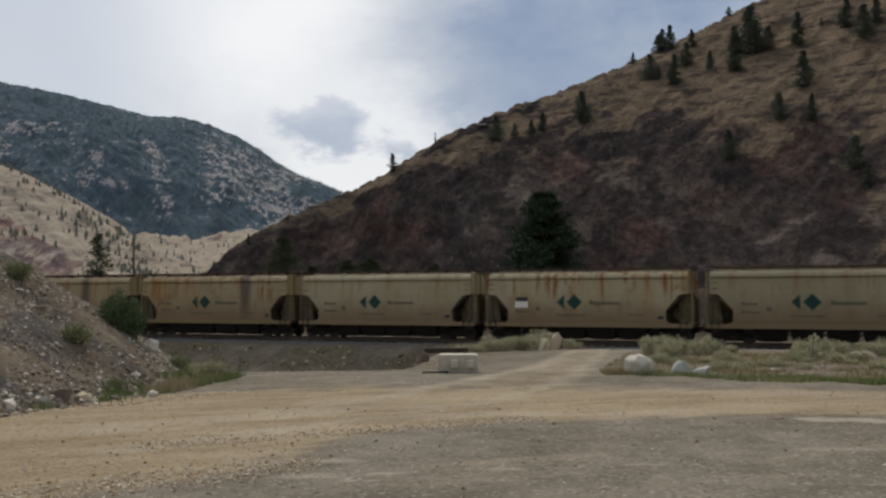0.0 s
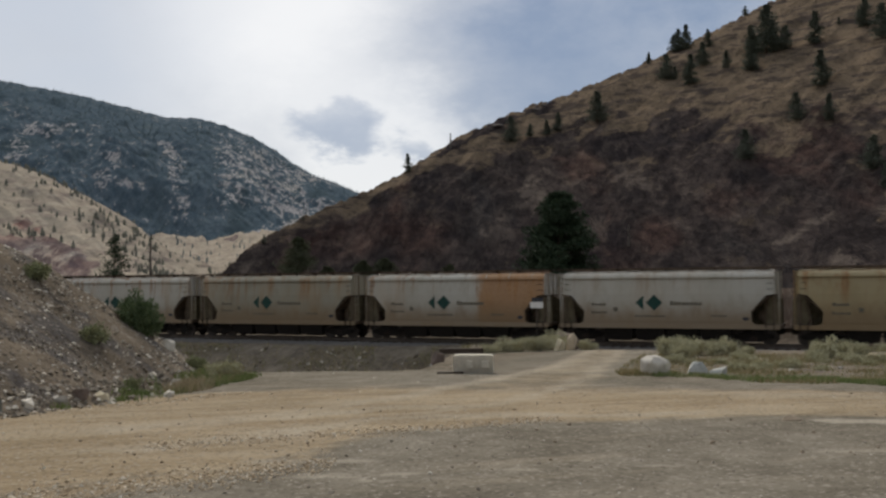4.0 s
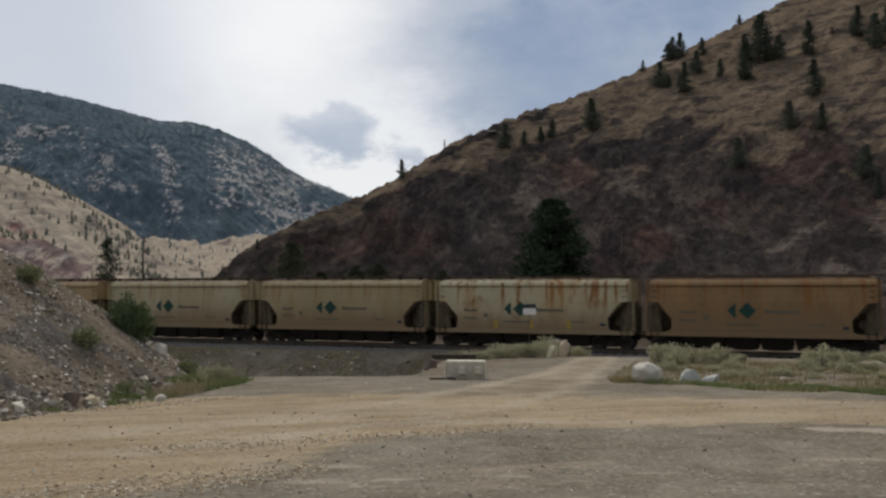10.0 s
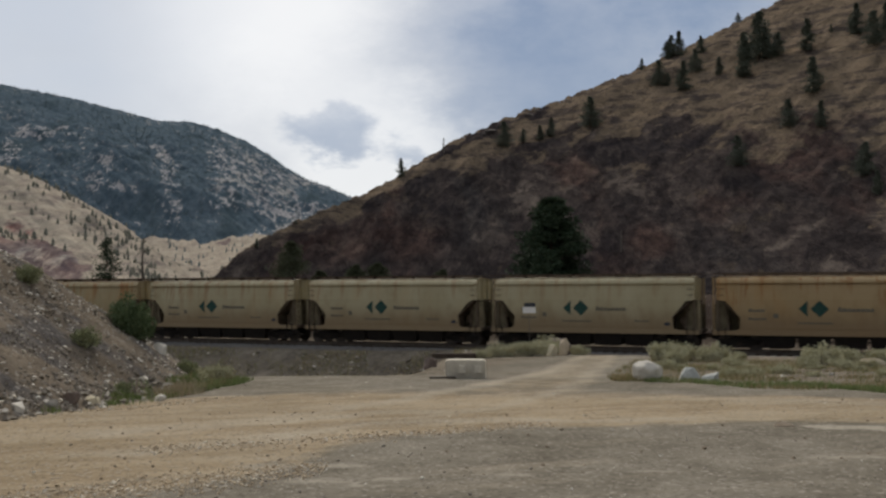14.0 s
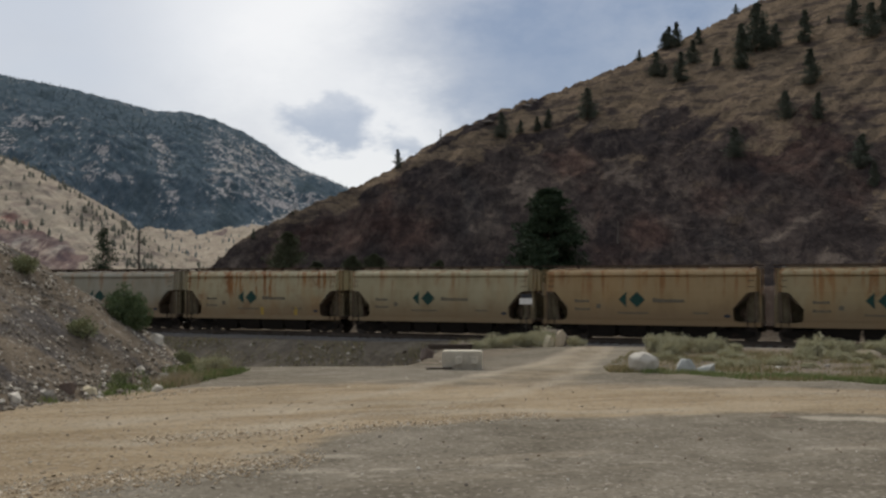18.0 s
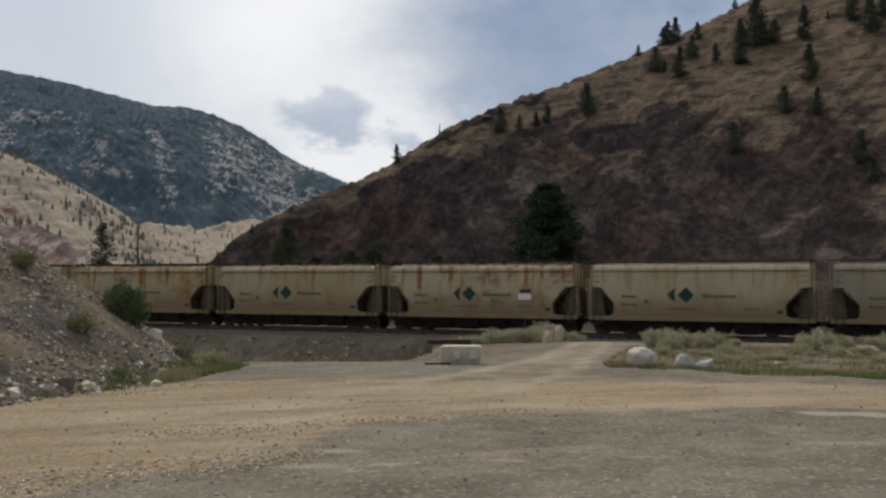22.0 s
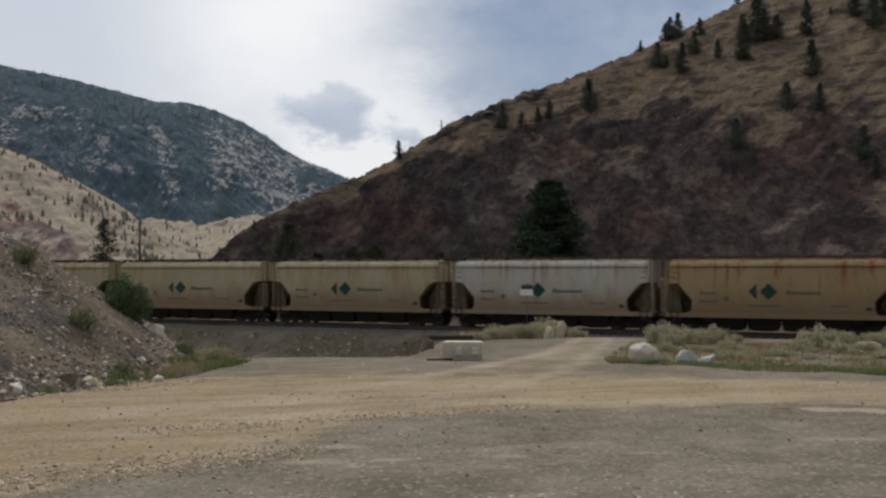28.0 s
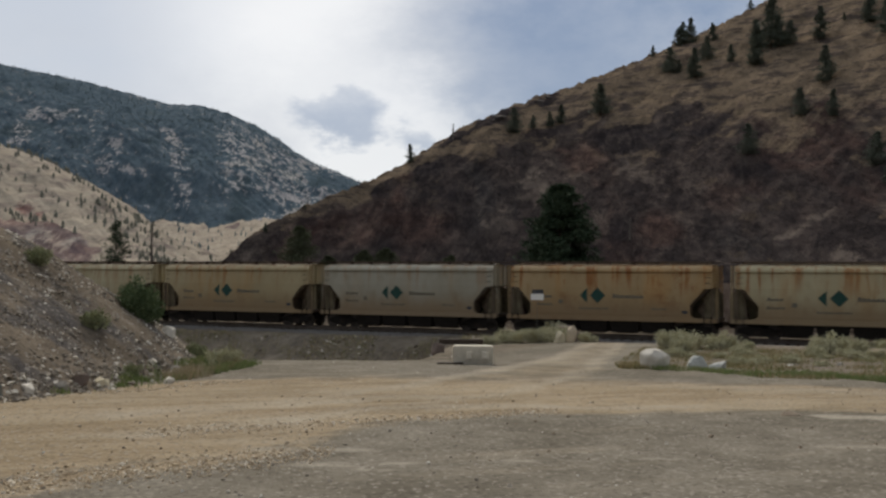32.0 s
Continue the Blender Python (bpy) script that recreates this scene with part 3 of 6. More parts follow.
SIGN_WHITE = make_plain("white_sign_sheet", (0.78, 0.78, 0.78), (0.84, 0.84, 0.84), 0.5, 0.0, 4.0, 0.001)
SIGN_DARK = make_plain("dark_sign_sheet", (0.03, 0.035, 0.05), (0.06, 0.065, 0.08), 0.6, 0.0, 4.0, 0.001)
GALV = make_plain("galvanised_post", (0.13, 0.12, 0.11), (0.19, 0.18, 0.165), 0.5, 0.6, 4.0)
BARK = make_plain("pine_bark", (0.06, 0.042, 0.03), (0.12, 0.085, 0.062), 0.95, 0.0, 4.0, 0.02, (4, 4, 1))
DEAD_WOOD = make_plain("grey_dead_wood", (0.10, 0.085, 0.072), (0.17, 0.15, 0.13), 0.95, 0.0, 4.0, 0.01, (4, 4, 1))
NEEDLE = make_leaf("pine_needles", (0.030, 0.050, 0.030), (0.066, 0.095, 0.052))
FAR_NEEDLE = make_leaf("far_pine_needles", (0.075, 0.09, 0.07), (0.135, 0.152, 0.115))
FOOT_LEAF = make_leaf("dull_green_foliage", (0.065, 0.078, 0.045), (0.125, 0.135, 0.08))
# far firs, coloured paler and bluer for the haze in between
HAZED_NEEDLE = make_leaf("hazy_fir_needles", (0.11, 0.15, 0.168), (0.155, 0.197, 0.208))
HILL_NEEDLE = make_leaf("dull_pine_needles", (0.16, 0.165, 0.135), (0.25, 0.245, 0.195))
BUSH_LEAF = make_leaf("green_shrub_leaves", (0.085, 0.125, 0.06), (0.16, 0.205, 0.105))
SAGE = make_leaf("grey_sage_leaves", (0.36, 0.35, 0.23), (0.55, 0.53, 0.375), (0.36, 0.315, 0.18))
GRASS = make_leaf("dry_green_grass", (0.15, 0.165, 0.06), (0.28, 0.265, 0.115), (0.38, 0.31, 0.17))
GREEN_GRASS = make_leaf("fresh_green_grass", (0.165, 0.215, 0.078), (0.275, 0.32, 0.135), (0.35, 0.335, 0.185))
STRAW = make_leaf("straw_grass", (0.36, 0.29, 0.165), (0.46, 0.385, 0.24))
STONES = make_stones("loose_stones", (0.155, 0.132, 0.104), (0.29, 0.255, 0.205), (0.66, 0.61, 0.52), 0.30)
CRUMBS = make_stones("tan_rubble", (0.38, 0.295, 0.195), (0.54, 0.44, 0.31), (0.64, 0.57, 0.46), 0.3)
YARD_STONE = make_stones("yard_pebbles", (0.24, 0.205, 0.165), (0.36, 0.315, 0.255), (0.66, 0.62, 0.54), 0.25)

# ================= ground =================
def make_axis(lo, hi, fine_lo, fine_hi, step, coarse):
    a = np.arange(fine_lo, fine_hi, step)
    k = np.linspace(0, 1, coarse) ** 2.2
    return np.unique(np.concatenate([fine_lo - (fine_lo - lo) * k, a, fine_hi + (hi - fine_hi) * k]))


def build_ground():
    xs = make_axis(-4200, 4200, -30, 32, 0.22, 40)
    ys = make_axis(-900, 4600, 4, 84, 0.22, 40)
    X, Y = np.meshgrid(xs, ys)
    Z = ground_height(X, Y)
    # tan dirt road that swings from the lower left to the upper right, with a branch to the crossing
    wander = 0.9 * fnoise(X, Y, 3.4, 4, 15, 0.6)
    low = np.interp(X, [-9, -5, -3.9, -3.2, -2.6, -1.9, -1.3, -0.5, 0.8, 2.6, 5.1, 7, 14], [4.5, 7.0, 8.1, 9.1, 9.7, 11.0, 12.8, 13.4, 14.4, 14.7, 15.5, 15.2, 15.6]) + wander
    top = np.interp(X, [-9, -6, -4.3, -2.6, -0.8, 1.2, 3.8, 6.4, 9.1, 14], [16.5, 20.0, 21.3, 22.3, 22.8, 21.8, 21.2, 21.0, 20.0, 19.5]) + wander
    band = smooth01((Y - low) / 1.6 + 0.5) * smooth01((top - Y) / np.interp(X, [-6, -3, 2, 6], [1.2, 5.0, 5.0, 3.0]) + 0.45)
    cx = 1.5 + 0.20 * (Y - 20) + 0.0022 * (Y - 20) ** 2
    # two worn wheel lines that leave the road for the crossing
    line_a = np.interp(Y, [11.8, 12.6, 13.7, 16.2, 18.8, 22.5, 27, 31.7, 41.8, 60], [-5.6, -4.8, -4.0, -2.8, -1.7, -0.1, 1.7, 3.3, 5.5, 8.9])
    line_b = np.interp(Y, [10.8, 11.5, 13.2, 14.8, 16.9, 18.8, 23.4, 31.7, 41.8, 60], [-5.1, -4.1, -3.1, -1.7, -0.1, 1.2, 2.9, 4.7, 6.9, 10.3])
    shake = 0.35 * fnoise(X, Y, 2.2, 3, 16, 0.6)
    worn = np.maximum(smooth01((0.72 - np.abs(X - line_a + shake)) / 0.9 + 0.2), smooth01((0.66 - np.abs(X - line_b - shake)) / 0.9 + 0.2)) * smooth01((Y - 11) / 3)
    between = smooth01((X - line_a + 1.0) / 0.9) * smooth01((line_b + 1.0 - X) / 0.9) * smooth01((Y - 14) / 5)
    branch = np.maximum(0.52 * between,
                        0.25 * smooth01((2.0 - np.abs(X - cx + 0.2)) / 1.4 + 0.3) * smooth01((Y - 14) / 5))
    branch = np.maximum(branch, 0.56 * worn) * smooth01((60 - Y) / 4)
    cross = (Y - low) / np.maximum(top - low, 2.0)
    lanes = fnoise(cross * 5.2 + 0.10 * X, 0.055 * X, 1.0, 3, 17, 0.55)
    band = band * (1 - 0.62 * smooth01((lanes - 0.10) / 0.35))
    dirt = np.maximum(band, branch)
    Q = (X - TRACK0.x) * OFF.x + (Y - TRACK0.y) * OFF.y
    veg = smooth01((Y - (26.2 - 0.95 * (X - 4.3) * np.exp(-np.maximum(0, X - 7.5) / 8))) / 1.2) * smooth01((X - cx - 1.2) / 1.0)
    hollow = smooth01((Y - 29.8) / 1.5) * smooth01((X - cx + 2.5) / -2.0)
    veg = np.maximum(veg, hollow * 0.9)
    veg = np.maximum(veg, smooth01((Y - 60) / 4) * 0.8)
    pale = 1.4 * smooth01((0.28 - np.abs(Y - 14.93 + 0.29 * (X - 5.2))) / 0.2 + 0.4) * smooth01((X - 5.35) / 0.2)
    pale = np.maximum(pale, 0.52 * smooth01((-0.06 - lanes) / 0.3) * band)
    pale = np.maximum(pale, (0.44 * worn + 0.12 * between) * smooth01((60 - Y) / 4))
    pale = np.maximum(pale, 0.36 * smooth01((1.9 - np.abs(X - cx)) / 1.0 + 0.2) * smooth01((Y - 22) / 6) * smooth01((60 - Y) / 4))
    for px, py, rx, ry in ((2.5, 16.3, 0.35, 0.14), (4.8, 11.5, 1.0, 0.25), (-1.4, 9.8, 0.6, 0.2), (-0.8, 9.5, 0.3, 0.06), (0.6, 10.2, 0.5, 0.12), (-1.7, 10.9, 1.0, 0.35), (-0.6, 9.9, 0.35, 0.08), (2.2, 10.4, 0.4, 0.1), (2.6, 16.3, 0.5, 0.12), (1.45, 10.8, 0.18, 0.06), (5.0, 11.55, 0.45, 0.18)):
        pale = np.maximum(pale, 0.58 * smooth01(1.3 - ((X - px) / rx) ** 2 - ((Y - py) / ry) ** 2))
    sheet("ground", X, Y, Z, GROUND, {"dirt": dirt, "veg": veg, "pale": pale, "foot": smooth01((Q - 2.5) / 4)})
    g = bpy.data.objects["ground"]
    tagged(g, "grey gravel yard with a tan dirt track", "ground", kind="structure")


build_ground()


def build_pile():
    X, Y = np.meshgrid(np.arange(-24, -4.5, 0.14), np.arange(7.5, 33, 0.14))
    h = pile_height(X, Y)
    Z = ground_height(X, Y) + h + np.where(h > 0, 0.07 * fnoise(X, Y, 1.2, 4, 8) + 0.04 * fnoise(X, Y, 0.4, 2, 18), 0)
    tagged(sheet("gravel_pile", X, Y, Z, PILE), "heap of grey quarry gravel beside the yard", "gravel pile", kind="structure")


build_pile()


# ================= hills =================
def polar(az, d):
    a = np.radians(az)
    return np.sin(a) * d, np.cos(a) * d


def patches(A, E, spots):
    """Uneven patches on a slope: bearing, height angle, half width, half height, lean, strength."""
    U = A + 0.9 * fnoise(A, E, 1.6, 4, 91, 0.6)
    W = E + 0.5 * fnoise(A, E, 1.1, 4, 92, 0.6)
    out = np.zeros_like(A)
    for az, el, w, h, lean, k in spots:
        c, n = math.cos(radians(lean)), math.sin(radians(lean))
        a, b = (U - az) * c + (W - el) * n, (W - el) * c - (U - az) * n
        out = out + k * smooth01((1.45 - np.sqrt((a / w) ** 2 + (b / h) ** 2)) / 1.0)
    return out


class Hill:
    """A hillside seen from the yard: a ridge line by bearing and slope angle, its foot and its crest by distance."""

    def __init__(self, bearing, ridge, foot, crest, foot_z, bulge, rough, seed):
        self.b, self.r, self.foot, self.crest, self.fz, self.bulge, self.rough, self.seed = bearing, ridge, foot, crest, foot_z, bulge, rough, seed

    def spot(self, az, t):
        """Place at a bearing (degrees), t from 0 at the foot to 1 at the crest; past 1 it falls away behind."""
        az, t = np.asarray(az, float), np.asarray(t, float)
        d0, d1 = np.interp(az, self.b, self.foot), np.interp(az, self.b, self.crest)
        el = np.interp(az, self.b, self.r)
        zr = 1.6 + d1 * np.tan(np.radians(el)) / 1.0
        d = d0 + (d1 - d0) * t
        x, y = polar(az, d)
        up = np.where(t <= 1, np.clip(t, 0, 1) ** self.bulge, 1 - 1.2 * (t - 1))
        z = self.fz + (zr - self.fz) * up
        w = np.clip(t * 4, 0, 1) * np.clip((1.02 - t) * np.where(d1 > 1500, 2.2, 7.0) - np.where(d1 > 1500, 0.04, 0.0), 0.0, 1)
        amp = self.rough * (d1 / 100)
        z = z + w * amp * (1.0 * fnoise(x, y, 60 * d1 / 500, 5, self.seed, 0.55) + 0.5 * np.abs(fnoise(x + z, y - z, 22 * d1 / 500, 5, self.seed + 3, 0.6)))
        crest = np.exp(-((t - 1) / 0.05) ** 2)
        z = z + crest * d1 * np.where(d1 > 1500, 0.0016, 0.0045) * (fnoise(az * 3.1, az * 0 + self.seed, 1.0, 4, self.seed + 7, 0.6) - 0.2)
        return x, y, z

    def build(self, name, material, label, rock, nu, nv, marks=None):
        az = np.linspace(self.b[0], self.b[-1], nu)
        t = np.concatenate([np.linspace(0, 1, nv), [1.08, 1.3, 1.7]])
        A, T = np.meshgrid(az, t)
        X, Y, Z = self.spot(A, T)
        E = np.degrees(np.arctan2(Z - 1.6, np.hypot(X, Y)))
        look_of = {"rock": rock(A, T, X, Y)}
        for k, spots in (marks or {}).items():
            look_of[k] = patches(A, E, spots)
        ob = sheet(name, X, Y, Z, material, look_of)
        return tagged(ob, label, "hill", kind="structure")

    def find(self, az, el):
        """The place on the slope seen at a bearing and an angle of height."""
        ts = np.linspace(0.0, 1.0, 300)
        x, y, z = self.spot(np.full(300, az), ts)
        e = np.degrees(np.arctan2(z - 1.6, np.hypot(x, y)))
        i = int(np.argmax(e >= el)) if (e >= el).any() else 299
        return Vector((float(x[i]), float(y[i]), float(z[i])))


def crest_at(foot, ridge, slope=0.62):
    """Distance of the crest of an even slope that starts at foot and shows its ridge at that angle."""
    return [f * slope / (slope - math.tan(radians(r))) for f, r in zip(foot, ridge)]


RIDGE = [0.3, 1.0, 2.6, 4.1, 5.5, 7.0, 8.4, 9.5, 10.2, 11.1, 12.0, 12.95, 14.0, 15.5, 15.95, 18.9, 21, 21]
FOOT = [225, 225, 225, 225, 225, 225, 225, 225, 225, 222, 218, 214, 208, 200, 198, 185, 170, 150]
NEAR_HILL = Hill([-15.2, -14, -12.2, -9.6, -6.2, -3.2, -0.8, 1.3, 3, 5.7, 8.5, 11.1, 14.1, 17.3, 18.6, 25.4, 32, 48],
                 RIDGE, FOOT, crest_at(FOOT, RIDGE), -3.2, 0.92, 1.5, 21)
FAR_RANGE = Hill([-48, -36, -25.4, -22.5, -19.5, -17.34, -15.44, -13.83, -12.2, -10.87, -9.87, -8.87, -7.53, -6.11, -3.5, 2],
                 [12.6, 12.4, 11.27, 10.93, 10.36, 9.88, 9.86, 9.52, 8.84, 8.06, 7.36, 6.74, 6.26, 5.68, 4.4, 2.8],
                 [1500] * 16, [2600, 2600, 2600, 2580, 2560, 2550, 2540, 2520, 2500, 2490, 2480, 2475, 2465, 2460, 2450, 2440], -4, 0.85, 2.6, 31)
LEFT_HILL = Hill([-48, -36, -25.1, -23.4, -21.3, -19.2, -18, -16.4, -14.2, -11, -8],
                 [12, 10.2, 6.75, 6.1, 5.0, 3.75, 2.95, 1.7, 1.0, 0.8, 0.7],
                 [560] * 11, [1050, 1000, 900, 880, 860, 850, 850, 900, 1000, 1050, 1050], -4, 0.9, 1.5, 41)
VALLEY_HILL = Hill([-21, -19, -17.6, -16.4, -15.4, -14.6, -14.0, -13.0, -12.0, -11.3, -9.5, -8],
                   [1.6, 2.4, 3.2, 3.12, 3.0, 2.86, 3.1, 3.3, 3.4, 3.4, 3.3, 3.2],
                   [1000] * 12, [1400] * 12, -4, 0.9, 1.2, 43)
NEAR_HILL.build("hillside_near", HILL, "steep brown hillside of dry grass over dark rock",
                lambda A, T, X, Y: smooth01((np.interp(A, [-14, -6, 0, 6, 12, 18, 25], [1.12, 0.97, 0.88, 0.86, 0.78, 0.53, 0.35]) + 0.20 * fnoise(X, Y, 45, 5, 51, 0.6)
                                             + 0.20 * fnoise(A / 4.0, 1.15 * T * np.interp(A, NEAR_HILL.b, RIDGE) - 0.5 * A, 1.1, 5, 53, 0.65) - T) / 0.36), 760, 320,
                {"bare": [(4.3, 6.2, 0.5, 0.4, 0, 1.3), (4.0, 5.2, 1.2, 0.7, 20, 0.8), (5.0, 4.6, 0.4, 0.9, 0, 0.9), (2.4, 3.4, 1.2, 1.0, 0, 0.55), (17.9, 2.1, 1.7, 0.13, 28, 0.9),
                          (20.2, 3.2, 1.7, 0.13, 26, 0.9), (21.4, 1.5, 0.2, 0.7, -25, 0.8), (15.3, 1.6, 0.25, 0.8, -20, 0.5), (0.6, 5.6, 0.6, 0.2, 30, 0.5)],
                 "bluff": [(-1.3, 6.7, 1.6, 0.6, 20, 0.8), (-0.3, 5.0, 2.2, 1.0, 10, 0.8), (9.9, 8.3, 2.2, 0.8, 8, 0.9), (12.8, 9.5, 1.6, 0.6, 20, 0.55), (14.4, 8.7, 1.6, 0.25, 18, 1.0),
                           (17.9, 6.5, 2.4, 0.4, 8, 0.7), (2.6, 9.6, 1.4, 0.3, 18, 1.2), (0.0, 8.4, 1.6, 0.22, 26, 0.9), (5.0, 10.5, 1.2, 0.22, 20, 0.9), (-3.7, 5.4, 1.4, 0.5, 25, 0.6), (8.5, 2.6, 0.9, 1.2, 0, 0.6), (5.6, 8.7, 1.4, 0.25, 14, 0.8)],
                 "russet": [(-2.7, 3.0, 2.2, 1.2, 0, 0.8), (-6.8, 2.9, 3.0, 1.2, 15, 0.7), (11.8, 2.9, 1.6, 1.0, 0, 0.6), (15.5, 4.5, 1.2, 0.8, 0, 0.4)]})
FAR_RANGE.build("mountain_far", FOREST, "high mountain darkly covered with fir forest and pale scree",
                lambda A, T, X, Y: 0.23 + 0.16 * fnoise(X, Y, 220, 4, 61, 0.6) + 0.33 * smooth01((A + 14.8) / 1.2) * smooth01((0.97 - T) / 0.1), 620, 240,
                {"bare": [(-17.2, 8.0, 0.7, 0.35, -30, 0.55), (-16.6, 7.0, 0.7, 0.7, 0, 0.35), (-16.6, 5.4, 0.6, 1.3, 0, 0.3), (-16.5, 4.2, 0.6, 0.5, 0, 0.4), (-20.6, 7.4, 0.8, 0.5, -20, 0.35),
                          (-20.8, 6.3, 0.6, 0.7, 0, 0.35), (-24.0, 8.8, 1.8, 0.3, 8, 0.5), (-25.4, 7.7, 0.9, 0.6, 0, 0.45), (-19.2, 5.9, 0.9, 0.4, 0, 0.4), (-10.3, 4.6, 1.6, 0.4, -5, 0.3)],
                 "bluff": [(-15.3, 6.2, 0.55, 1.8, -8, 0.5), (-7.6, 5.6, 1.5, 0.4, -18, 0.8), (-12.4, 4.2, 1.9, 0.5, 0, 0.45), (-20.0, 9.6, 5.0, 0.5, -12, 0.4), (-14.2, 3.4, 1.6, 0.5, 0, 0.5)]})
LEFT_HILL.build("hill_pale", TAN_HILL, "pale dry grass hill with scattered small pines",
                lambda A, T, X, Y: smooth01((0.30 - T + 0.3 * fnoise(X, Y, 90, 4, 71)) / 0.12) * smooth01((-20.6 - A) / 2), 420, 180,
                {"russet": [(-24.0, 3.3, 1.5, 0.5, -25, 0.8), (-25.8, 3.2, 1.2, 0.6, -10, 0.6), (-19.8, 1.6, 1.4, 0.3, -15, 0.45), (-22.5, 1.5, 1.8, 0.5, -8, 0.4)],
                 "bluff": [(-23.1, 1.4, 1.4, 0.4, -6, 0.45), (-21.6, 1.2, 0.9, 0.3, 0, 0.4)],
                 "bare": [(-17.2, 2.1, 0.9, 0.5, -35, 0.9), (-16.0, 1.3, 0.9, 0.4, -20, 0.7)]})
VALLEY_HILL.build("hill_valley", TAN_HILL, "low pale dry hill at the foot of the far mountain",
                  lambda A, T, X, Y: 0.75 * smooth01((fnoise(X, Y, 60, 4, 73) - 0.1) / 0.2), 120, 50)


# ================= railway =================
def build_track():
    # ballast bed
    qs = np.array([-4.2, -3.0, -1.75, -1.2, -0.6, 0, 0.6, 1.2, 1.75, 3.0, 4.2])
    zs = np.array([-3.1, -2.75, -2.32, -2.26, -2.27, -2.27, -2.27, -2.26, -2.32, -2.75, -3.1])
    ss = np.unique(np.concatenate([np.linspace(-620, -75, 60), np.arange(-75, 75, 0.4), np.linspace(75, 620, 60)]))
    S, Q = np.meshgrid(ss, qs)
    Zb = np.repeat(zs[:, None], len(ss), 1)
    X = TRACK0.x + S * RUN.x + Q * OFF.x
    Y = TRACK0.y + S * RUN.y + Q * OFF.y
    Z = Zb + 0.05 * fnoise(X, Y, 0.9, 3, 12)
    tagged(sheet("ballast_bed", X, Y, Z, BALLAST), "grey crushed-stone ballast bed under the rails", "ballast", kind="structure")
    track = tagged(new("railway_track"), "single railway track on dark timber sleepers", "railway track", kind="structure")
    track.matrix_basis = Matrix.Translation(TRACK0) @ pose(0, 0, RAIL_Z, 0, 0, math.degrees(ALPHA))
    prof = [(-0.07, -0.17), (0.07, -0.17), (0.07, -0.155), (0.012, -0.13), (0.012, -0.045), (0.036, -0.035), (0.036, 0.0), (-0.036, 0.0), (-0.036, -0.035), (-0.012, -0.045), (-0.012, -0.13), (-0.07, -0.155)]
    n = len(prof)
    for y in (-0.7535, 0.7535):
        sh = Shape()
        sh.add([(-600, y + a, b) for a, b in prof] + [(600, y + a, b) for a, b in prof],
               [tuple(range(n)), tuple(range(2 * n - 1, n - 1, -1))] + [(i, (i + 1) % n, n + (i + 1) % n, n + i) for i in range(n)])
        part("rail", sh, RAIL, track, "worn steel rail")
    tie = Shape().box((0.23, 2.6, 0.16), (0, 0, 0)).mesh("sleeper")
    for i in range(170):
        part("sleeper", tie, TIMBER, track, at=pose(-58 + i * 0.61, random.uniform(-0.04, 0.04), -0.255))


build_track()


# ================= hopper cars =================
CAR = 14.1          # length of one car over its couplers


def car_body():
    """Bowed side sheets cut away over the trucks, rounded roof, sloped end sheets."""
    rows = [(1.50, 1.18, 5.30), (1.53, 1.42, 5.10), (1.55, 2.02, 5.06), (1.557, 2.35, 5.34), (1.558, 2.65, 5.60), (1.553, 2.92, 5.84), (1.55, 3.0, 5.94), (1.55, 3.04, 6.38),
            (1.55, 3.06, 6.38), (1.50, 3.55, 6.38), (1.44, 3.96, 6.38)]
    roof = [(1.40, 3.97, 6.38), (1.40, 4.035, 6.38), (1.53, 4.04, 6.40), (1.535, 4.08, 6.40), (1.50, 4.17, 6.39), (1.43, 4.27, 6.38), (1.32, 4.36, 6.37), (1.15, 4.43, 6.37), (0.85, 4.49, 6.37), (0.0, 4.53, 6.37)]
    sh = Shape()
    prof = rows + roof
    cols = 14

    def strip(sign):
        v, f = [], []
        for y, z, e in prof:
            v += [(-e + 2 * e * i / cols, sign * y, z) for i in range(cols + 1)]
        w = cols + 1
        for r in range(len(prof) - 1):
            for i in range(cols):
                q = (r * w + i, r * w + i + 1, (r + 1) * w + i + 1, (r + 1) * w + i)
                f.append(q if sign < 0 else q[::-1])
        sh.add(v, f)

    strip(-1)
    strip(1)
    return sh


def end_sheet(s):
    """The upright end wall over the cut-away."""
    up = [(1.545, 3.05), (1.50, 3.55), (1.44, 3.96), (1.44, 4.08), (1.42, 4.26), (1.31, 4.35), (1.14, 4.42), (0.84, 4.48)]
    line = [(-y, z) for y, z in up] + [(y, z) for y, z in up[::-1]]
    n = len(line)
    sh = Shape()
    sh.add([(s * 6.33, y, z) for y, z in line] + [(s * 6.37, y, z) for y, z in line],
           [tuple(range(n)), tuple(range(2 * n - 1, n - 1, -1))] + [(i, (i + 1) % n, n + (i + 1) % n, n + i) for i in range(n)])
    return sh


def slope_sheet(s):
    sh = Shape()
    v = [(s * 6.3, -1.5, 3.1), (s * 6.3, 1.5, 3.1), (s * 4.2, 1.48, 1.2), (s * 4.2, -1.48, 1.2)]
    v += [(x - s * 0.06, y, z + 0.03) for x, y, z in v]
    return sh.add(v, [(0, 1, 2, 3), (7, 6, 5, 4), (0, 4, 5, 1), (1, 5, 6, 2), (2, 6, 7, 3), (3, 7, 4, 0)])


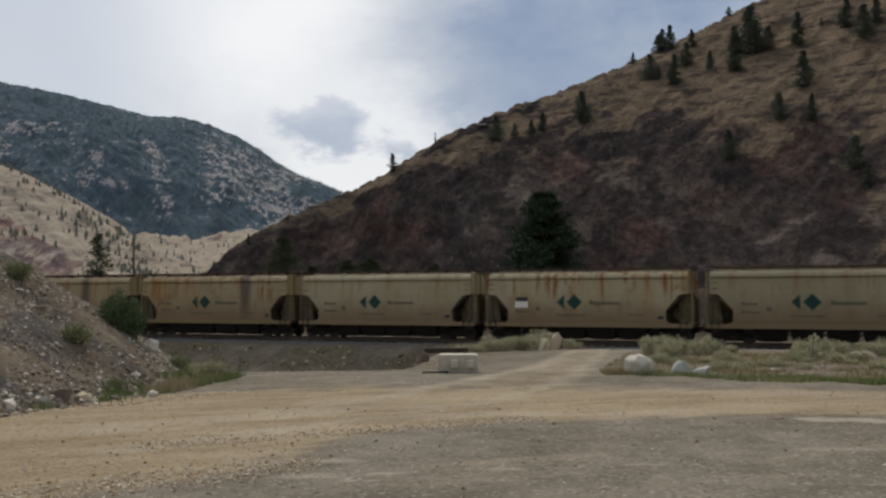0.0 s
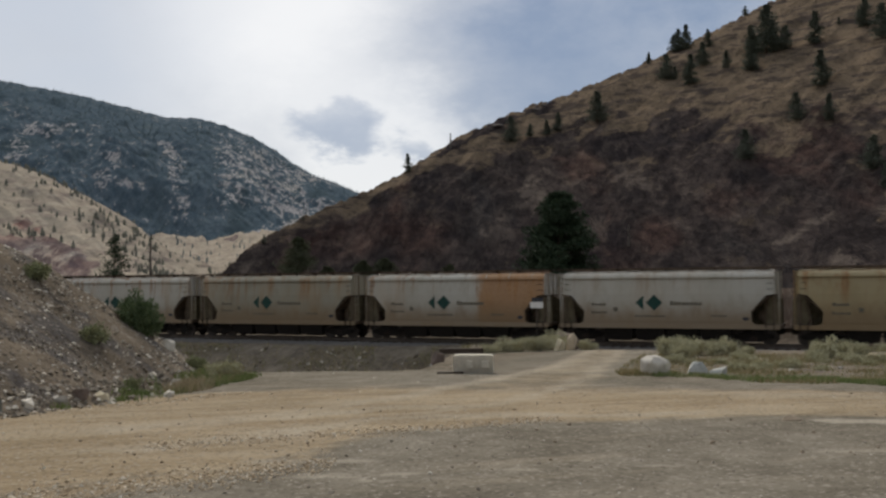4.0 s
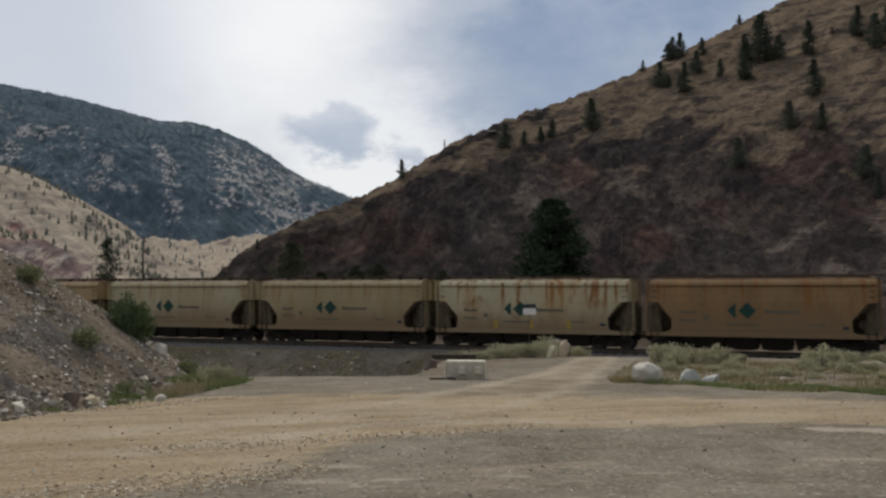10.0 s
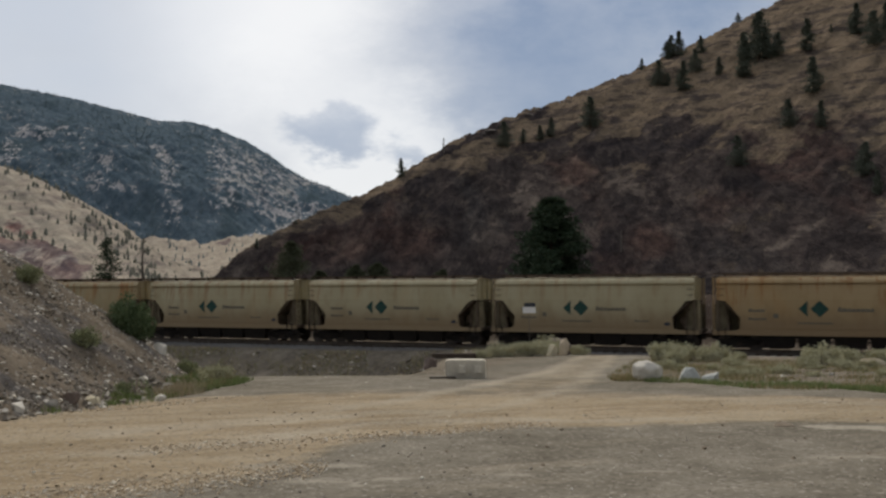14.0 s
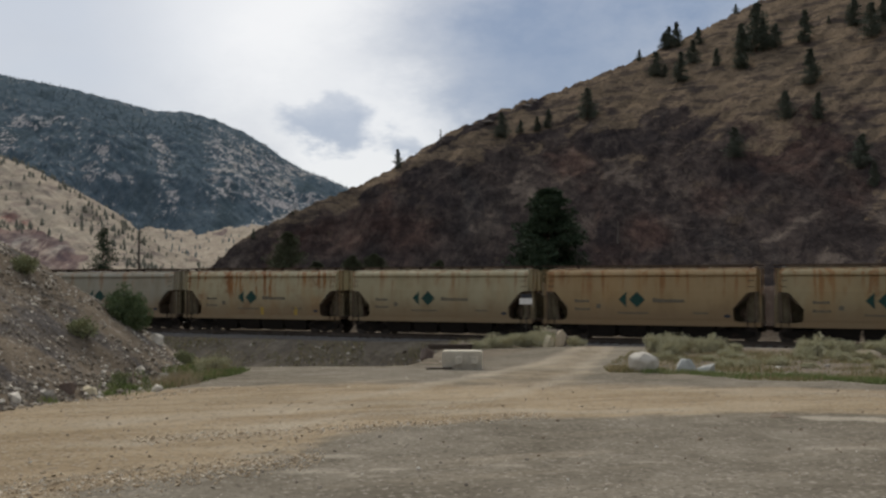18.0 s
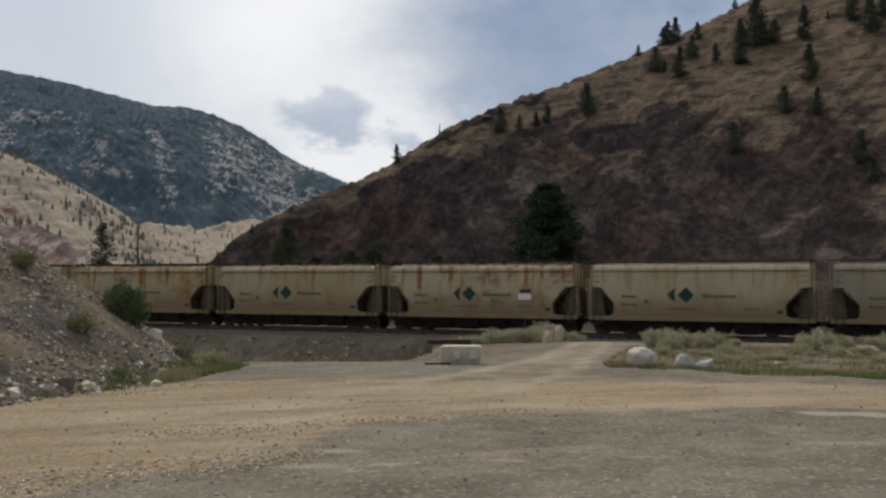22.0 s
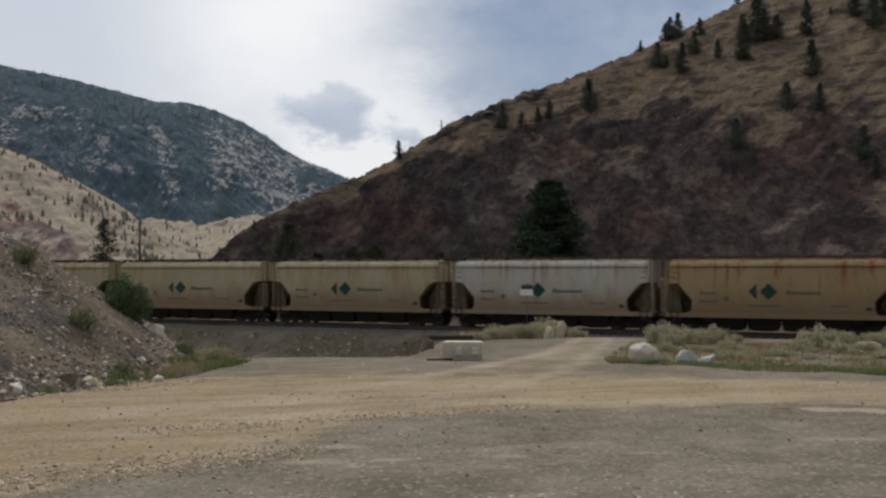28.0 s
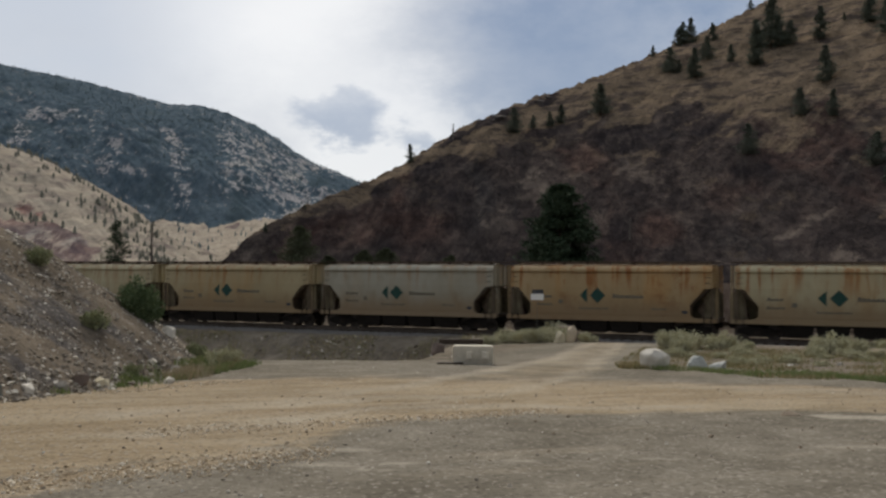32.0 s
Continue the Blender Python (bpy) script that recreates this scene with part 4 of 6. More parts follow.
def ladder(x, y, z0, z1, wide, along_x):
    sh = Shape()
    dx, dy = (wide / 2, 0) if along_x else (0, wide / 2)
    for k in (-1, 1):
        sh.box((0.05, 0.05, z1 - z0), (x + k * dx, y + k * dy, (z0 + z1) / 2))
    n = int((z1 - z0) / 0.38)
    for i in range(n):
        z = z0 + 0.2 + i * (z1 - z0 - 0.3) / max(1, n - 1)
        sh.rod((x - dx, y - dy, z), (x + dx, y + dy, z), 0.016, n=5)
    return sh


def arc_wheelset():
    sh = Shape()
    sh.rod((0, -0.95, 0), (0, 0.95, 0), 0.08, n=10)
    for y in (-0.7535, 0.7535):
        s = 1 if y > 0 else -1
        sh.rod((0, y - s * 0.065, 0), (0, y - s * 0.04, 0), 0.485, n=22)
        sh.rod((0, y - s * 0.04, 0), (0, y + s * 0.075, 0), 0.46, 0.455, n=22)
        sh.rod((0, y + s * 0.07, 0), (0, y + s * 0.11, 0), 0.16, 0.13, n=12)
        for i in range(6):
            a = i * math.pi / 3
            sh.box((0.05, 0.02, 0.05), (0.29 * math.cos(a), y + s * 0.078, 0.29 * math.sin(a)))
    return sh


def side_frame(y):
    out = [(-1.16, 0.62), (-0.98, 0.66), (-0.5, 0.80), (0.5, 0.80), (0.98, 0.66), (1.16, 0.62), (1.16, 0.38), (0.84, 0.36), (0.45, 0.20), (-0.45, 0.20), (-0.84, 0.36), (-1.16, 0.38)]
    return Shape().prism(out, y - 0.07, y + 0.07)


def build_car():
    car = new("hopper_car")
    part("body", car_body(), PAINT, car, "weathered steel side sheets and rounded roof")
    for s in (-1, 1):
        part("end_sheet", end_sheet(s), PAINT, car, "paler end sheet, little rusted")
        part("slope_sheet", slope_sheet(s), GRIME, car, "dark dirty sloped end sheet of the hopper")
        # side sill, a deep channel from end to end
        sill = Shape().box((13.3, 0.10, 0.24), (0, s * 1.50, 1.10)).box((10.7, 0.05, 0.26), (0, s * 1.515, 1.13)).box((13.3, 0.18, 0.03), (0, s * 1.47, 0.975))
        part("side_sill", sill, PAINT, car, "dusty side sill")
        part("centre_web", Shape().prism([(s * 4.0, 0.95), (s * 6.5, 0.95), (s * 6.5, 3.0), (s * 6.2, 3.0), (s * 4.0, 1.15)], -0.03, 0.03), OLIVE, car, "olive-stained centre plate under the slope sheet")
        part("end_platform", Shape().box((0.95, 2.9, 0.06), (s * 6.35, 0, 1.2)).box((0.10, 2.9, 0.20), (s * 6.72, 0, 1.12)), GRIME, car, "end platform of rusty grating")
        for y in (-1.35, -0.5, 0.5, 1.35):
            part("end_rib", Shape().box((0.10, 0.08, 1.35), (s * 6.42, y, 3.72)), PAINT, car)
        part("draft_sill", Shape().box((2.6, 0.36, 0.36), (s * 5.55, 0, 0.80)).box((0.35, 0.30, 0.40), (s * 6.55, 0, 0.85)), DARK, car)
        cp = Shape().box((0.55, 0.14, 0.20), (s * 6.80, 0, 0.86)).box((0.22, 0.30, 0.28), (s * 6.98, 0.02, 0.86)).box((0.10, 0.12, 0.25), (s * 7.04, -0.12 * s, 0.86))
        part("coupler", cp, RUSTY, car)
        for y in (-1, 1):
            part("end_ladder", ladder(s * 6.62, y * 1.18, 1.0, 4.45, 0.42, False), PAINT, car, "end ladder")
            part("corner_post", Shape().box((0.09, 0.09, 2.15), (s * 6.38, y * 1.46, 2.0)), GRIME, car)
            part("end_brace", Shape().box((0.09, 0.09, 2.1), (s * 5.85, y * 1.05, 2.0), (0, s * 6, 0)), GRIME, car)
            part("side_ladder", ladder(s * 6.12, y * 1.60, 0.5, 1.35, 0.42, True), DARK, car)
            for z in (3.35, 3.7):
                part("grab_iron", Shape().rod((s * 5.95, y * 1.6, z), (s * 6.3, y * 1.6, z), 0.018, n=6), DARK, car)
            plate = [(s * 5.86, 1.22), (s * 6.74, 1.22), (s * 6.74, 2.70), (s * 6.42, 2.92), (s * 6.16, 2.92), (s * 5.86, 2.45)]
            part("end_plate", Shape().prism(plate if s > 0 else plate[::-1], y * 0.95 - 0.02, y * 0.95 + 0.02), OLIVE, car, "dull olive end plate above the platform")
            part("plate_rib", Shape().box((0.07, 0.06, 1.45), (s * 6.30, y * 1.0, 1.96)), GRIME, car)
            wb = Shape().box((0.06, 1.3, 1.8), (s * 5.0, y * 0.72, 1.85))
            part("bolster_web", wb, GRIME, car, "dirty end bulkhead web plate")
        tr = new("truck", None)
        tr.parent = car
        tr.matrix_basis = pose(s * 5.15, 0, 0)
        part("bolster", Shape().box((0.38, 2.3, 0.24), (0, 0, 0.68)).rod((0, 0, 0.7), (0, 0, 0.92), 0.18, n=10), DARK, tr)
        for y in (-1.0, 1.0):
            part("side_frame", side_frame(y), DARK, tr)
            sp = Shape()
            for k in (-0.14, 0.0, 0.14):
                sp.rod((k, y * 1.02, 0.28), (k, y * 1.02, 0.60), 0.06, n=8)
            part("spring_group", sp, RUSTY, tr)
        for k in (-0.89, 0.89):
            w = part("wheelset", WHEELSET, WHEEL, tr, "steel wheels on their axle", at=pose(k, 0, 0.457))
            WHEELS.append(w)
    # centre trough hatches and running boards
    for i in range(5):
        x = -4.9 + i * 2.45
        h = Shape().box((2.36, 0.62, 0.10), (x, 0, 4.58)).box((2.30, 0.5, 0.05), (x, 0, 4.65))
        for k in (-0.8, 0.0, 0.8):
            h.box((0.06, 0.74, 0.07), (x + k, 0, 4.66))
        part("roof_hatch", h, GRIME, car, "long hatch cover on the roof")
    for y in (-0.82, 0.82):
        rb = Shape().box((12.9, 0.46, 0.035), (0, y, 4.665))
        for i in range(9):
            rb.box((0.05, 0.40, 0.16), (-6 + i * 1.5, y, 4.575))
        part("running_board", rb, RUSTY, car, "rusty grated running board")
    for s in (-1, 1):
        part("roof_cross_walk", Shape().box((0.5, 2.4, 0.03), (s * 6.55, 0, 4.64)), RUSTY, car)
    # roof ribs on the rounded edge
    for i in range(8):
        x = -5.6 + i * 1.6
        for y in (-1, 1):
            part("roof_rib", RIB, PAINT, car, at=pose(x, 0, 0, 0, 0, 0 if y < 0 else 180))
    # hopper outlets
    for i in range(4):
        x = -2.94 + i * 1.96
        o = Shape()
        v = [(x - 0.97, -1.42, 1.15), (x + 0.97, -1.42, 1.15), (x + 0.97, 1.42, 1.15), (x - 0.97, 1.42, 1.15), (x - 0.82, -1.15, 0.22), (x + 0.82, -1.15, 0.22), (x + 0.82, 1.15, 0.22), (x - 0.82, 1.15, 0.22)]
        o.add(v, [(0, 1, 2, 3), (7, 6, 5, 4), (0, 4, 5, 1), (1, 5, 6, 2), (2, 6, 7, 3), (3, 7, 4, 0)])
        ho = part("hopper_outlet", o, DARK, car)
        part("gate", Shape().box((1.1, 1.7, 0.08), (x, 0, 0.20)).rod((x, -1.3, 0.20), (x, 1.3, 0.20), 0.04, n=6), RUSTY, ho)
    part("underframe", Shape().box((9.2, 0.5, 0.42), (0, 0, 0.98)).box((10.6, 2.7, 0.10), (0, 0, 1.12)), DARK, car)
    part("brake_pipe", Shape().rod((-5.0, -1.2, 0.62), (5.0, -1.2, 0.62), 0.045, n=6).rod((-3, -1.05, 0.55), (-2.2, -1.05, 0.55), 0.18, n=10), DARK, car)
    part("air_reservoir", Shape().rod((5.75, -0.75, 1.75), (5.75, 0.75, 1.75), 0.34, n=14).rod((5.75, -0.80, 1.75), (5.75, -0.75, 1.75), 0.22, 0.33, n=14), GRIME, car, "round air reservoir on the end platform")
    part("brake_valve", Shape().box((0.4, 0.45, 0.5), (-5.9, -0.5, 1.3)).rod((-5.9, -0.5, 1.5), (-5.9, -0.5, 1.9), 0.12, n=10), RUSTY, car)
    part("brake_wheel", Shape().rod((-6.47, 0.45, 2.6), (-6.51, 0.45, 2.6), 0.26, n=14), DARK, car)
    return car


def on_side(x, z):
    """The side sheet's distance from the middle at a height."""
    return float(np.interp(z, [1.18, 1.6, 2.05, 2.5, 3.04, 3.55, 3.96], [1.50, 1.53, 1.55, 1.56, 1.55, 1.50, 1.44]))


def decal(outline):
    """A thin painted shape on the bowed side sheet; outline in x, z."""
    sh = Shape()
    v = [(x, -(on_side(x, z) + 0.018), z) for x, z in outline]
    n = len(v)
    v += [(x, y + 0.03, z) for x, y, z in v]
    sh.add(v, [tuple(range(n)), tuple(range(2 * n - 1, n - 1, -1))] + [(i, n + i, n + (i + 1) % n, (i + 1) % n) for i in range(n)])
    return sh


def bar(x, z, w, h):
    return decal([(x - w / 2, z - h / 2), (x + w / 2, z - h / 2), (x + w / 2, z + h / 2), (x - w / 2, z + h / 2)])


def letter_bars(x, z, w, h, n, rng):
    """One row of joined plain bars in place of lettering."""
    step = w / n
    line = [(x, z - h / 2), (x + w, z - h / 2)]
    for i in reversed(range(n)):
        top = z - h / 2 + h * (1.15 if i == 0 else rng.uniform(0.75, 0.95))
        low = z - h / 2 + 0.3 * h
        line += [(x + (i + 0.90) * step, low), (x + (i + 0.86) * step, top), (x + (i + 0.14) * step, top), (x + (i + 0.10) * step, low)]
    return decal(line)


def markings(car):
    rng = random.Random(4)
    x0 = -0.65
    d = 0.50
    part("diamond_marking", decal([(x0 - d, 2.54), (x0, 2.54 - d * 0.99), (x0 + d, 2.54), (x0, 2.54 + d * 0.99)]), GREEN, car, "dark green diamond")
    part("triangle_marking", decal([(x0 - d - 0.64, 2.54), (x0 - d - 0.16, 2.07), (x0 - d - 0.16, 3.01)]), GREEN, car, "dark green triangle")
    part("side_lettering", letter_bars(x0 + 0.95, 2.50, 1.95, 0.23, 8, rng), LETTER, car, "faded grey row of lettering bars")
    part("stencil_block", letter_bars(x0 - 3.95, 2.44, 0.95, 0.16, 4, rng), LETTER_DARK, car)
    part("stencil_block", letter_bars(x0 - 3.95, 1.94, 1.0, 0.14, 6, rng), LETTER_DARK, car)
    part("small_stencil", bar(x0 - 2.4, 2.12, 0.26, 0.26), LETTER, car)
    part("data_stencil", letter_bars(x0 - 1.2, 1.72, 1.9, 0.10, 12, rng), LETTER, car)
    part("data_stencil", letter_bars(x0 + 3.4, 1.75, 0.9, 0.10, 6, rng), LETTER, car)
    part("dark_port", decal([(4.75 + 0.2 * math.cos(a * math.pi / 4), 1.58 + 0.11 * math.sin(a * math.pi / 4)) for a in range(8)]), SIGN_DARK, car, "dark oval opening low on the side")


RIB = Shape()
for (ya, za), (yb, zb) in zip([(1.535, 4.08), (1.51, 4.17), (1.44, 4.27), (1.33, 4.36), (1.16, 4.44)], [(1.51, 4.17), (1.44, 4.27), (1.33, 4.36), (1.16, 4.44), (0.86, 4.5)]):
    RIB.box((0.07, math.hypot(ya - yb, za - zb) + 0.02, 0.03), (0, -(ya + yb) / 2, (za + zb) / 2), (math.degrees(math.atan2(zb - za, ya - yb)), 0, 0))
RIB = RIB.mesh("roof_rib")
YELLOW_BAR = bar(0.0, 1.55, 0.24, 0.55).mesh("yellow_mark")
WHEELSET = arc_wheelset().mesh("wheelset")
WHEELS = []

CREAM, PALE, TANNISH, GREYISH, BROWN, OCHRE = (0.43, 0.385, 0.252), (0.50, 0.49, 0.44), (0.38, 0.318, 0.19), (0.34, 0.325, 0.262), (0.27, 0.175, 0.09), (0.385, 0.285, 0.155)
RUST_RED, LIGHT, DULL = (0.135, 0.058, 0.028), (0.49, 0.445, 0.305), (0.36, 0.325, 0.215)
# the cars whose paint stands out, by their place in the train (0: the first one to pass)
LOOKS = {-1: (CREAM, 0.3), 0: (DULL, 0.15), 1: (CREAM, 0.45), 2: (CREAM, 0.15), 3: (TANNISH, 0.45), 4: (TANNISH, 0.25), 5: (PALE, 0.08), 6: (PALE, 0.22), 7: (GREYISH, 0.2),
         8: (PALE, 0.25), 9: (CREAM, 0.15), 10: (DULL, 0.12), 11: (BROWN, 0.38), 12: (LIGHT, 0.4), 13: (TANNISH, 0.2), 14: (CREAM, 0.2), 15: (OCHRE, 0.3), 16: (CREAM, 0.1),
         17: (CREAM, 0.15), 18: (CREAM, 0.2), 19: (TANNISH, 0.3), 20: (OCHRE, 0.3), 21: (CREAM, 0.25), 22: (CREAM, 0.55), 23: (GREYISH, 0.2), 24: (LIGHT, 0.15), 25: (LIGHT, 0.6),
         26: (CREAM, 0.3), 27: (CREAM, 0.6), 28: (CREAM, 0.2), 29: (RUST_RED, 0.9), 30: (OCHRE, 0.4), 31: (PALE, 0.2), 32: (CREAM, 0.15), 33: (CREAM, 0.1), 34: (CREAM, 0.3),
         35: (OCHRE, 0.5), 36: (GREYISH, 0.15), 37: (TANNISH, 0.3), 38: (CREAM, 0.2), 39: (CREAM, 0.3)}
TONE = {RUST_RED: "red-brown", LIGHT: "pale cream", DULL: "dull cream", CREAM: "cream", PALE: "pale grey", TANNISH: "tan", GREYISH: "grey", BROWN: "rust-brown", OCHRE: "ochre-stained"}
SOOT = {3: 2.9, 4: 2.1}
YELLOW_MARKS = {12: (-2.35, 0.07, 2.55), 22: (0.3, 3.1)}
CARS = []


def build_train():
    first = build_car()
    markings(first)
    for i in range(-1, 40):
        car = first if i == -1 else copy_thing(first, Matrix())
        paint, rust = LOOKS[i]
        for ob in car.children_recursive:
            ob.color = (*paint, rust)
            if ob.name.startswith("end_sheet"):
                ob.color = (*(min(0.62, 1.3 * c + 0.08) for c in paint), 0.05)
            if i == 6 and ob.name.startswith("body"):
                ob["ochre"] = 0.8
            if i in SOOT and ob.name.startswith("body"):
                ob["soot"] = SOOT[i]
            if ob.name.startswith("wheelset") and ob not in WHEELS:
                WHEELS.append(ob)
            if i == 29 and ("lettering" in ob.name or "stencil" in ob.name):
                bpy.data.objects.remove(ob)
        if i in YELLOW_MARKS:
            for x in YELLOW_MARKS[i]:
                part("yellow_mark", YELLOW_BAR, YELLOW, car, "yellow painted mark", at=pose(x, 0, 0))
        state = "streaked with rust" if rust > 0.38 else "weathered and dusty"
        tagged(car, f"{TONE[paint]} covered hopper car {state}, coupled in a train", "hopper car", "hopper cars of the train")
        CARS.append((i, car))


build_train()


# ================= rocks and small things in the yard =================
def rock_mesh(seed, size, flat=0.25, lumps=0.22):
    """An angular stone: the hull of scattered points on a squarish ball, its edges worn round."""
    rng = np.random.RandomState(seed)
    n = 16 if size[0] <= 0.8 else 40
    P = rng.normal(size=(n, 3))
    P /= np.linalg.norm(P, axis=1)[:, None]
    P = np.sign(P) * np.abs(P) ** 0.68
    P *= (0.5 * rng.uniform(1 - lumps, 1.0, n))[:, None]
    if size[0] > 0.8:                    # the big ones have a broad shoulder under a low top and are undercut
        a, z = rng.uniform(0, 6.283, n), np.concatenate([rng.uniform(-0.5, 0.2, n - n // 3), rng.uniform(0.1, 0.34, n // 3)])
        r = np.interp(z, [-0.5, -0.2, 0.08, 0.2, 0.34], [0.27, 0.42, 0.5, 0.46, 0.22]) * rng.uniform(1 - 0.5 * lumps, 1.0, n)
        P = np.stack([np.cos(a) * r, np.sin(a) * r, z - 0.06 * np.cos(a) * r], -1)
    P *= np.array(size)
    lo, hi = P[:, 2].min(), P[:, 2].max()
    P[:, 2] = np.maximum(P[:, 2], lo + flat * (hi - lo))
    P[:, 2] -= P[:, 2].min() + 0.02
    bm = bmesh.new()
    for q in P:
        bm.verts.new(q)
    bmesh.ops.convex_hull(bm, input=list(bm.verts))
    bmesh.ops.delete(bm, geom=[v for v in bm.verts if not v.link_faces], context="VERTS")
    bmesh.ops.dissolve_limit(bm, angle_limit=radians(9), verts=list(bm.verts), edges=list(bm.edges))
    bmesh.ops.bevel(bm, geom=list(bm.edges), offset=0.045 * min(size), segments=2, affect="EDGES", clamp_overlap=True)
    me = bpy.data.meshes.new("rock")
    bm.to_mesh(me)
    bm.free()
    return me


def rock(name, x, y, size, material, seed, label, turn=0.0, sink=0.09):
    ob = part(name, rock_mesh(seed, size), material)
    lean = 13 if size[2] >= 0.6 and size[0] < 0.8 else 0
    ob.matrix_basis = pose(x, y, floor_z(x, y) - sink, 0.5 * lean, lean, turn)
    return tagged(ob, label, "rock")


ROCKS = [
    ("boulder", 5.36, 26.15, (1.02, 0.84, 1.06), WHITE_ROCK, 7, "large pale granite boulder at the grass edge", 20),
    ("rock", 6.72, 27.0, (0.80, 0.6, 0.66), PEARL_ROCK, 5, "angular grey rock beside the boulder", 10),
    ("rock", 7.15, 26.4, (0.62, 0.5, 0.58), PEARL_ROCK, 6, "pale angular rock leaning on another", 50),
    ("flat_stone", 5.12, 14.85, (0.44, 0.30, 0.27), UMBER_ROCK, 9, "flat brown stone lying on the gravel", 15),
    ("boulder", 4.95, 47.2, (0.66, 0.5, 1.05), YELLOW_ROCK, 11, "upright tan rock at the crossing", 10),
    ("boulder", 5.55, 47.6, (0.52, 0.6, 1.40), TAN_ROCK, 12, "upright tan rock leaning beside another", 70),
    ("boulder", 5.6, 50.2, (1.8, 1.0, 1.7), BROWN_ROCK, 41, "dark brown boulder behind the upright rocks", 30),
    ("boulder", -0.80, 35.2, (0.70, 0.55, 0.74), BROWN_ROCK, 13, "dark brown rock on the edge of the hollow", 0),
    ("rock", -1.55, 31.2, (0.70, 0.45, 0.35), TAN_ROCK, 14, "low tan rock at the gravel edge", 0),
    ("rock", -2.1, 30.6, (0.45, 0.35, 0.25), BROWN_ROCK, 24, "low brown rock at the gravel edge", 40),
    ("rock", -0.15, 32.6, (0.35, 0.3, 0.3), WHITE_ROCK, 25, "small pale rock beside the dark boulder", 40),
    ("rock", -1.6, 33.4, (0.36, 0.3, 0.36), WHITE_ROCK, 26, "small pale rock on the edge of the hollow", 80),
    ("rock", -2.3, 34.0, (0.30, 0.3, 0.28), WHITE_ROCK, 27, "small pale rock on the edge of the hollow", 10),
    ("rock", 14.6, 33.2, (0.95, 0.6, 0.75), TAN_ROCK, 15, "pale tan rock among sagebrush", 0),
    ("rock", 9.9, 28.6, (0.34, 0.3, 0.28), WHITE_ROCK, 28, "small pale rock among dry grass", 0),
    ("rock", 11.6, 29.2, (0.34, 0.3, 0.3), GREY_ROCK, 29, "small grey rock among dry grass", 50),
    ("rock", -7.02, 18.62, (0.40, 0.28, 0.42), YELLOW_ROCK, 16, "yellowish rounded rock at the foot of the gravel heap", 30),
    ("rock", -6.02, 19.72, (0.32, 0.26, 0.38), WHITE_ROCK, 17, "white rock at the foot of the gravel heap", 80),
    ("rock", -6.3, 20.3, (0.30, 0.22, 0.22), GREY_ROCK, 18, "grey rock at the foot of the gravel heap", 80),
    ("rock", -7.52, 16.5, (0.29, 0.25, 0.36), WHITE_ROCK, 19, "white rounded rock at the foot of the gravel heap", 120),
    ("rock", -7.26, 17.25, (0.32, 0.28, 0.42), GREY_ROCK, 20, "grey rock at the foot of the gravel heap", 0),
    ("rock", -7.24, 18.05, (0.44, 0.28, 0.46), BROWN_ROCK, 22, "brown rock at the foot of the gravel heap", 0),
    ("rock", -6.94, 17.4, (0.24, 0.20, 0.22), TAN_ROCK, 32, "small tan rock at the foot of the gravel heap", 40),
    ("rock", -5.99, 19.55, (0.16, 0.14, 0.16), WHITE_ROCK, 33, "small white rock in front of a larger one", 0),
    ("rock", -7.78, 15.75, (0.44, 0.32, 0.62), SLATE_ROCK, 30, "blue-grey block of rock at the foot of the gravel heap", 0),
    ("rock", -6.5, 21.9, (0.38, 0.3, 0.46), WHITE_ROCK, 31, "pale rock on the end of the gravel heap", 0),
    ("boulder", -7.55, 24.5, (0.46, 0.42, 0.52), WHITE_ROCK, 23, "pale grey rock behind the gravel heap", 0)]
for name, x, y, size, material, seed, label, turn in ROCKS:
    rock(name, x, y, size, material, seed, label, turn)


def build_block():
    bm = bmesh.new()
    bmesh.ops.create_cube(bm, size=1.0)
    for v in bm.verts:
        v.co = Vector((v.co.x * 1.15, v.co.y * 0.6, v.co.z * 0.56 + 0.28))
    bmesh.ops.bevel(bm, geom=list(bm.edges), offset=0.035, segments=2, affect="EDGES")
    me = bpy.data.meshes.new("concrete_block")
    bm.to_mesh(me)
    bm.free()
    me.materials.append(CONCRETE)
    root = tagged(new("concrete_block", me), "weathered pale concrete barrier block on the gravel", "concrete block")
    root.matrix_basis = pose(0.42, 27.75, floor_z(0.42, 27.7) - 0.02, 0, 0, -4)
    for x in (-0.09, 0.36):
        part("lifting_lug", Shape().box((0.21, 0.20, 0.19), (x, -0.37, 0.31), taper=0.8), CONCRETE, root, "rough worn lifting lug")
    sill = part("timber_beam", Shape().box((1.9, 0.22, 0.22), (0, 0, 0.11)), TIMBER)
    sill.matrix_basis = pose(0.1, 41.0, floor_z(0.1, 41.0) + 0.1, 0, 0, 3)
    plank = part("timber_plank", Shape().box((0.75, 0.16, 0.06), (0, 0, 0.03)), TIMBER)
    plank.matrix_basis = pose(-0.25, 27.35, floor_z(-0.25, 27.35) - 0.005, 0, 0, 4)
    tagged(plank, "short dark timber plank beside the concrete block", "timber plank")
    tagged(sill, "old dark timber beam lying on the ground", "timber beam")


build_block()


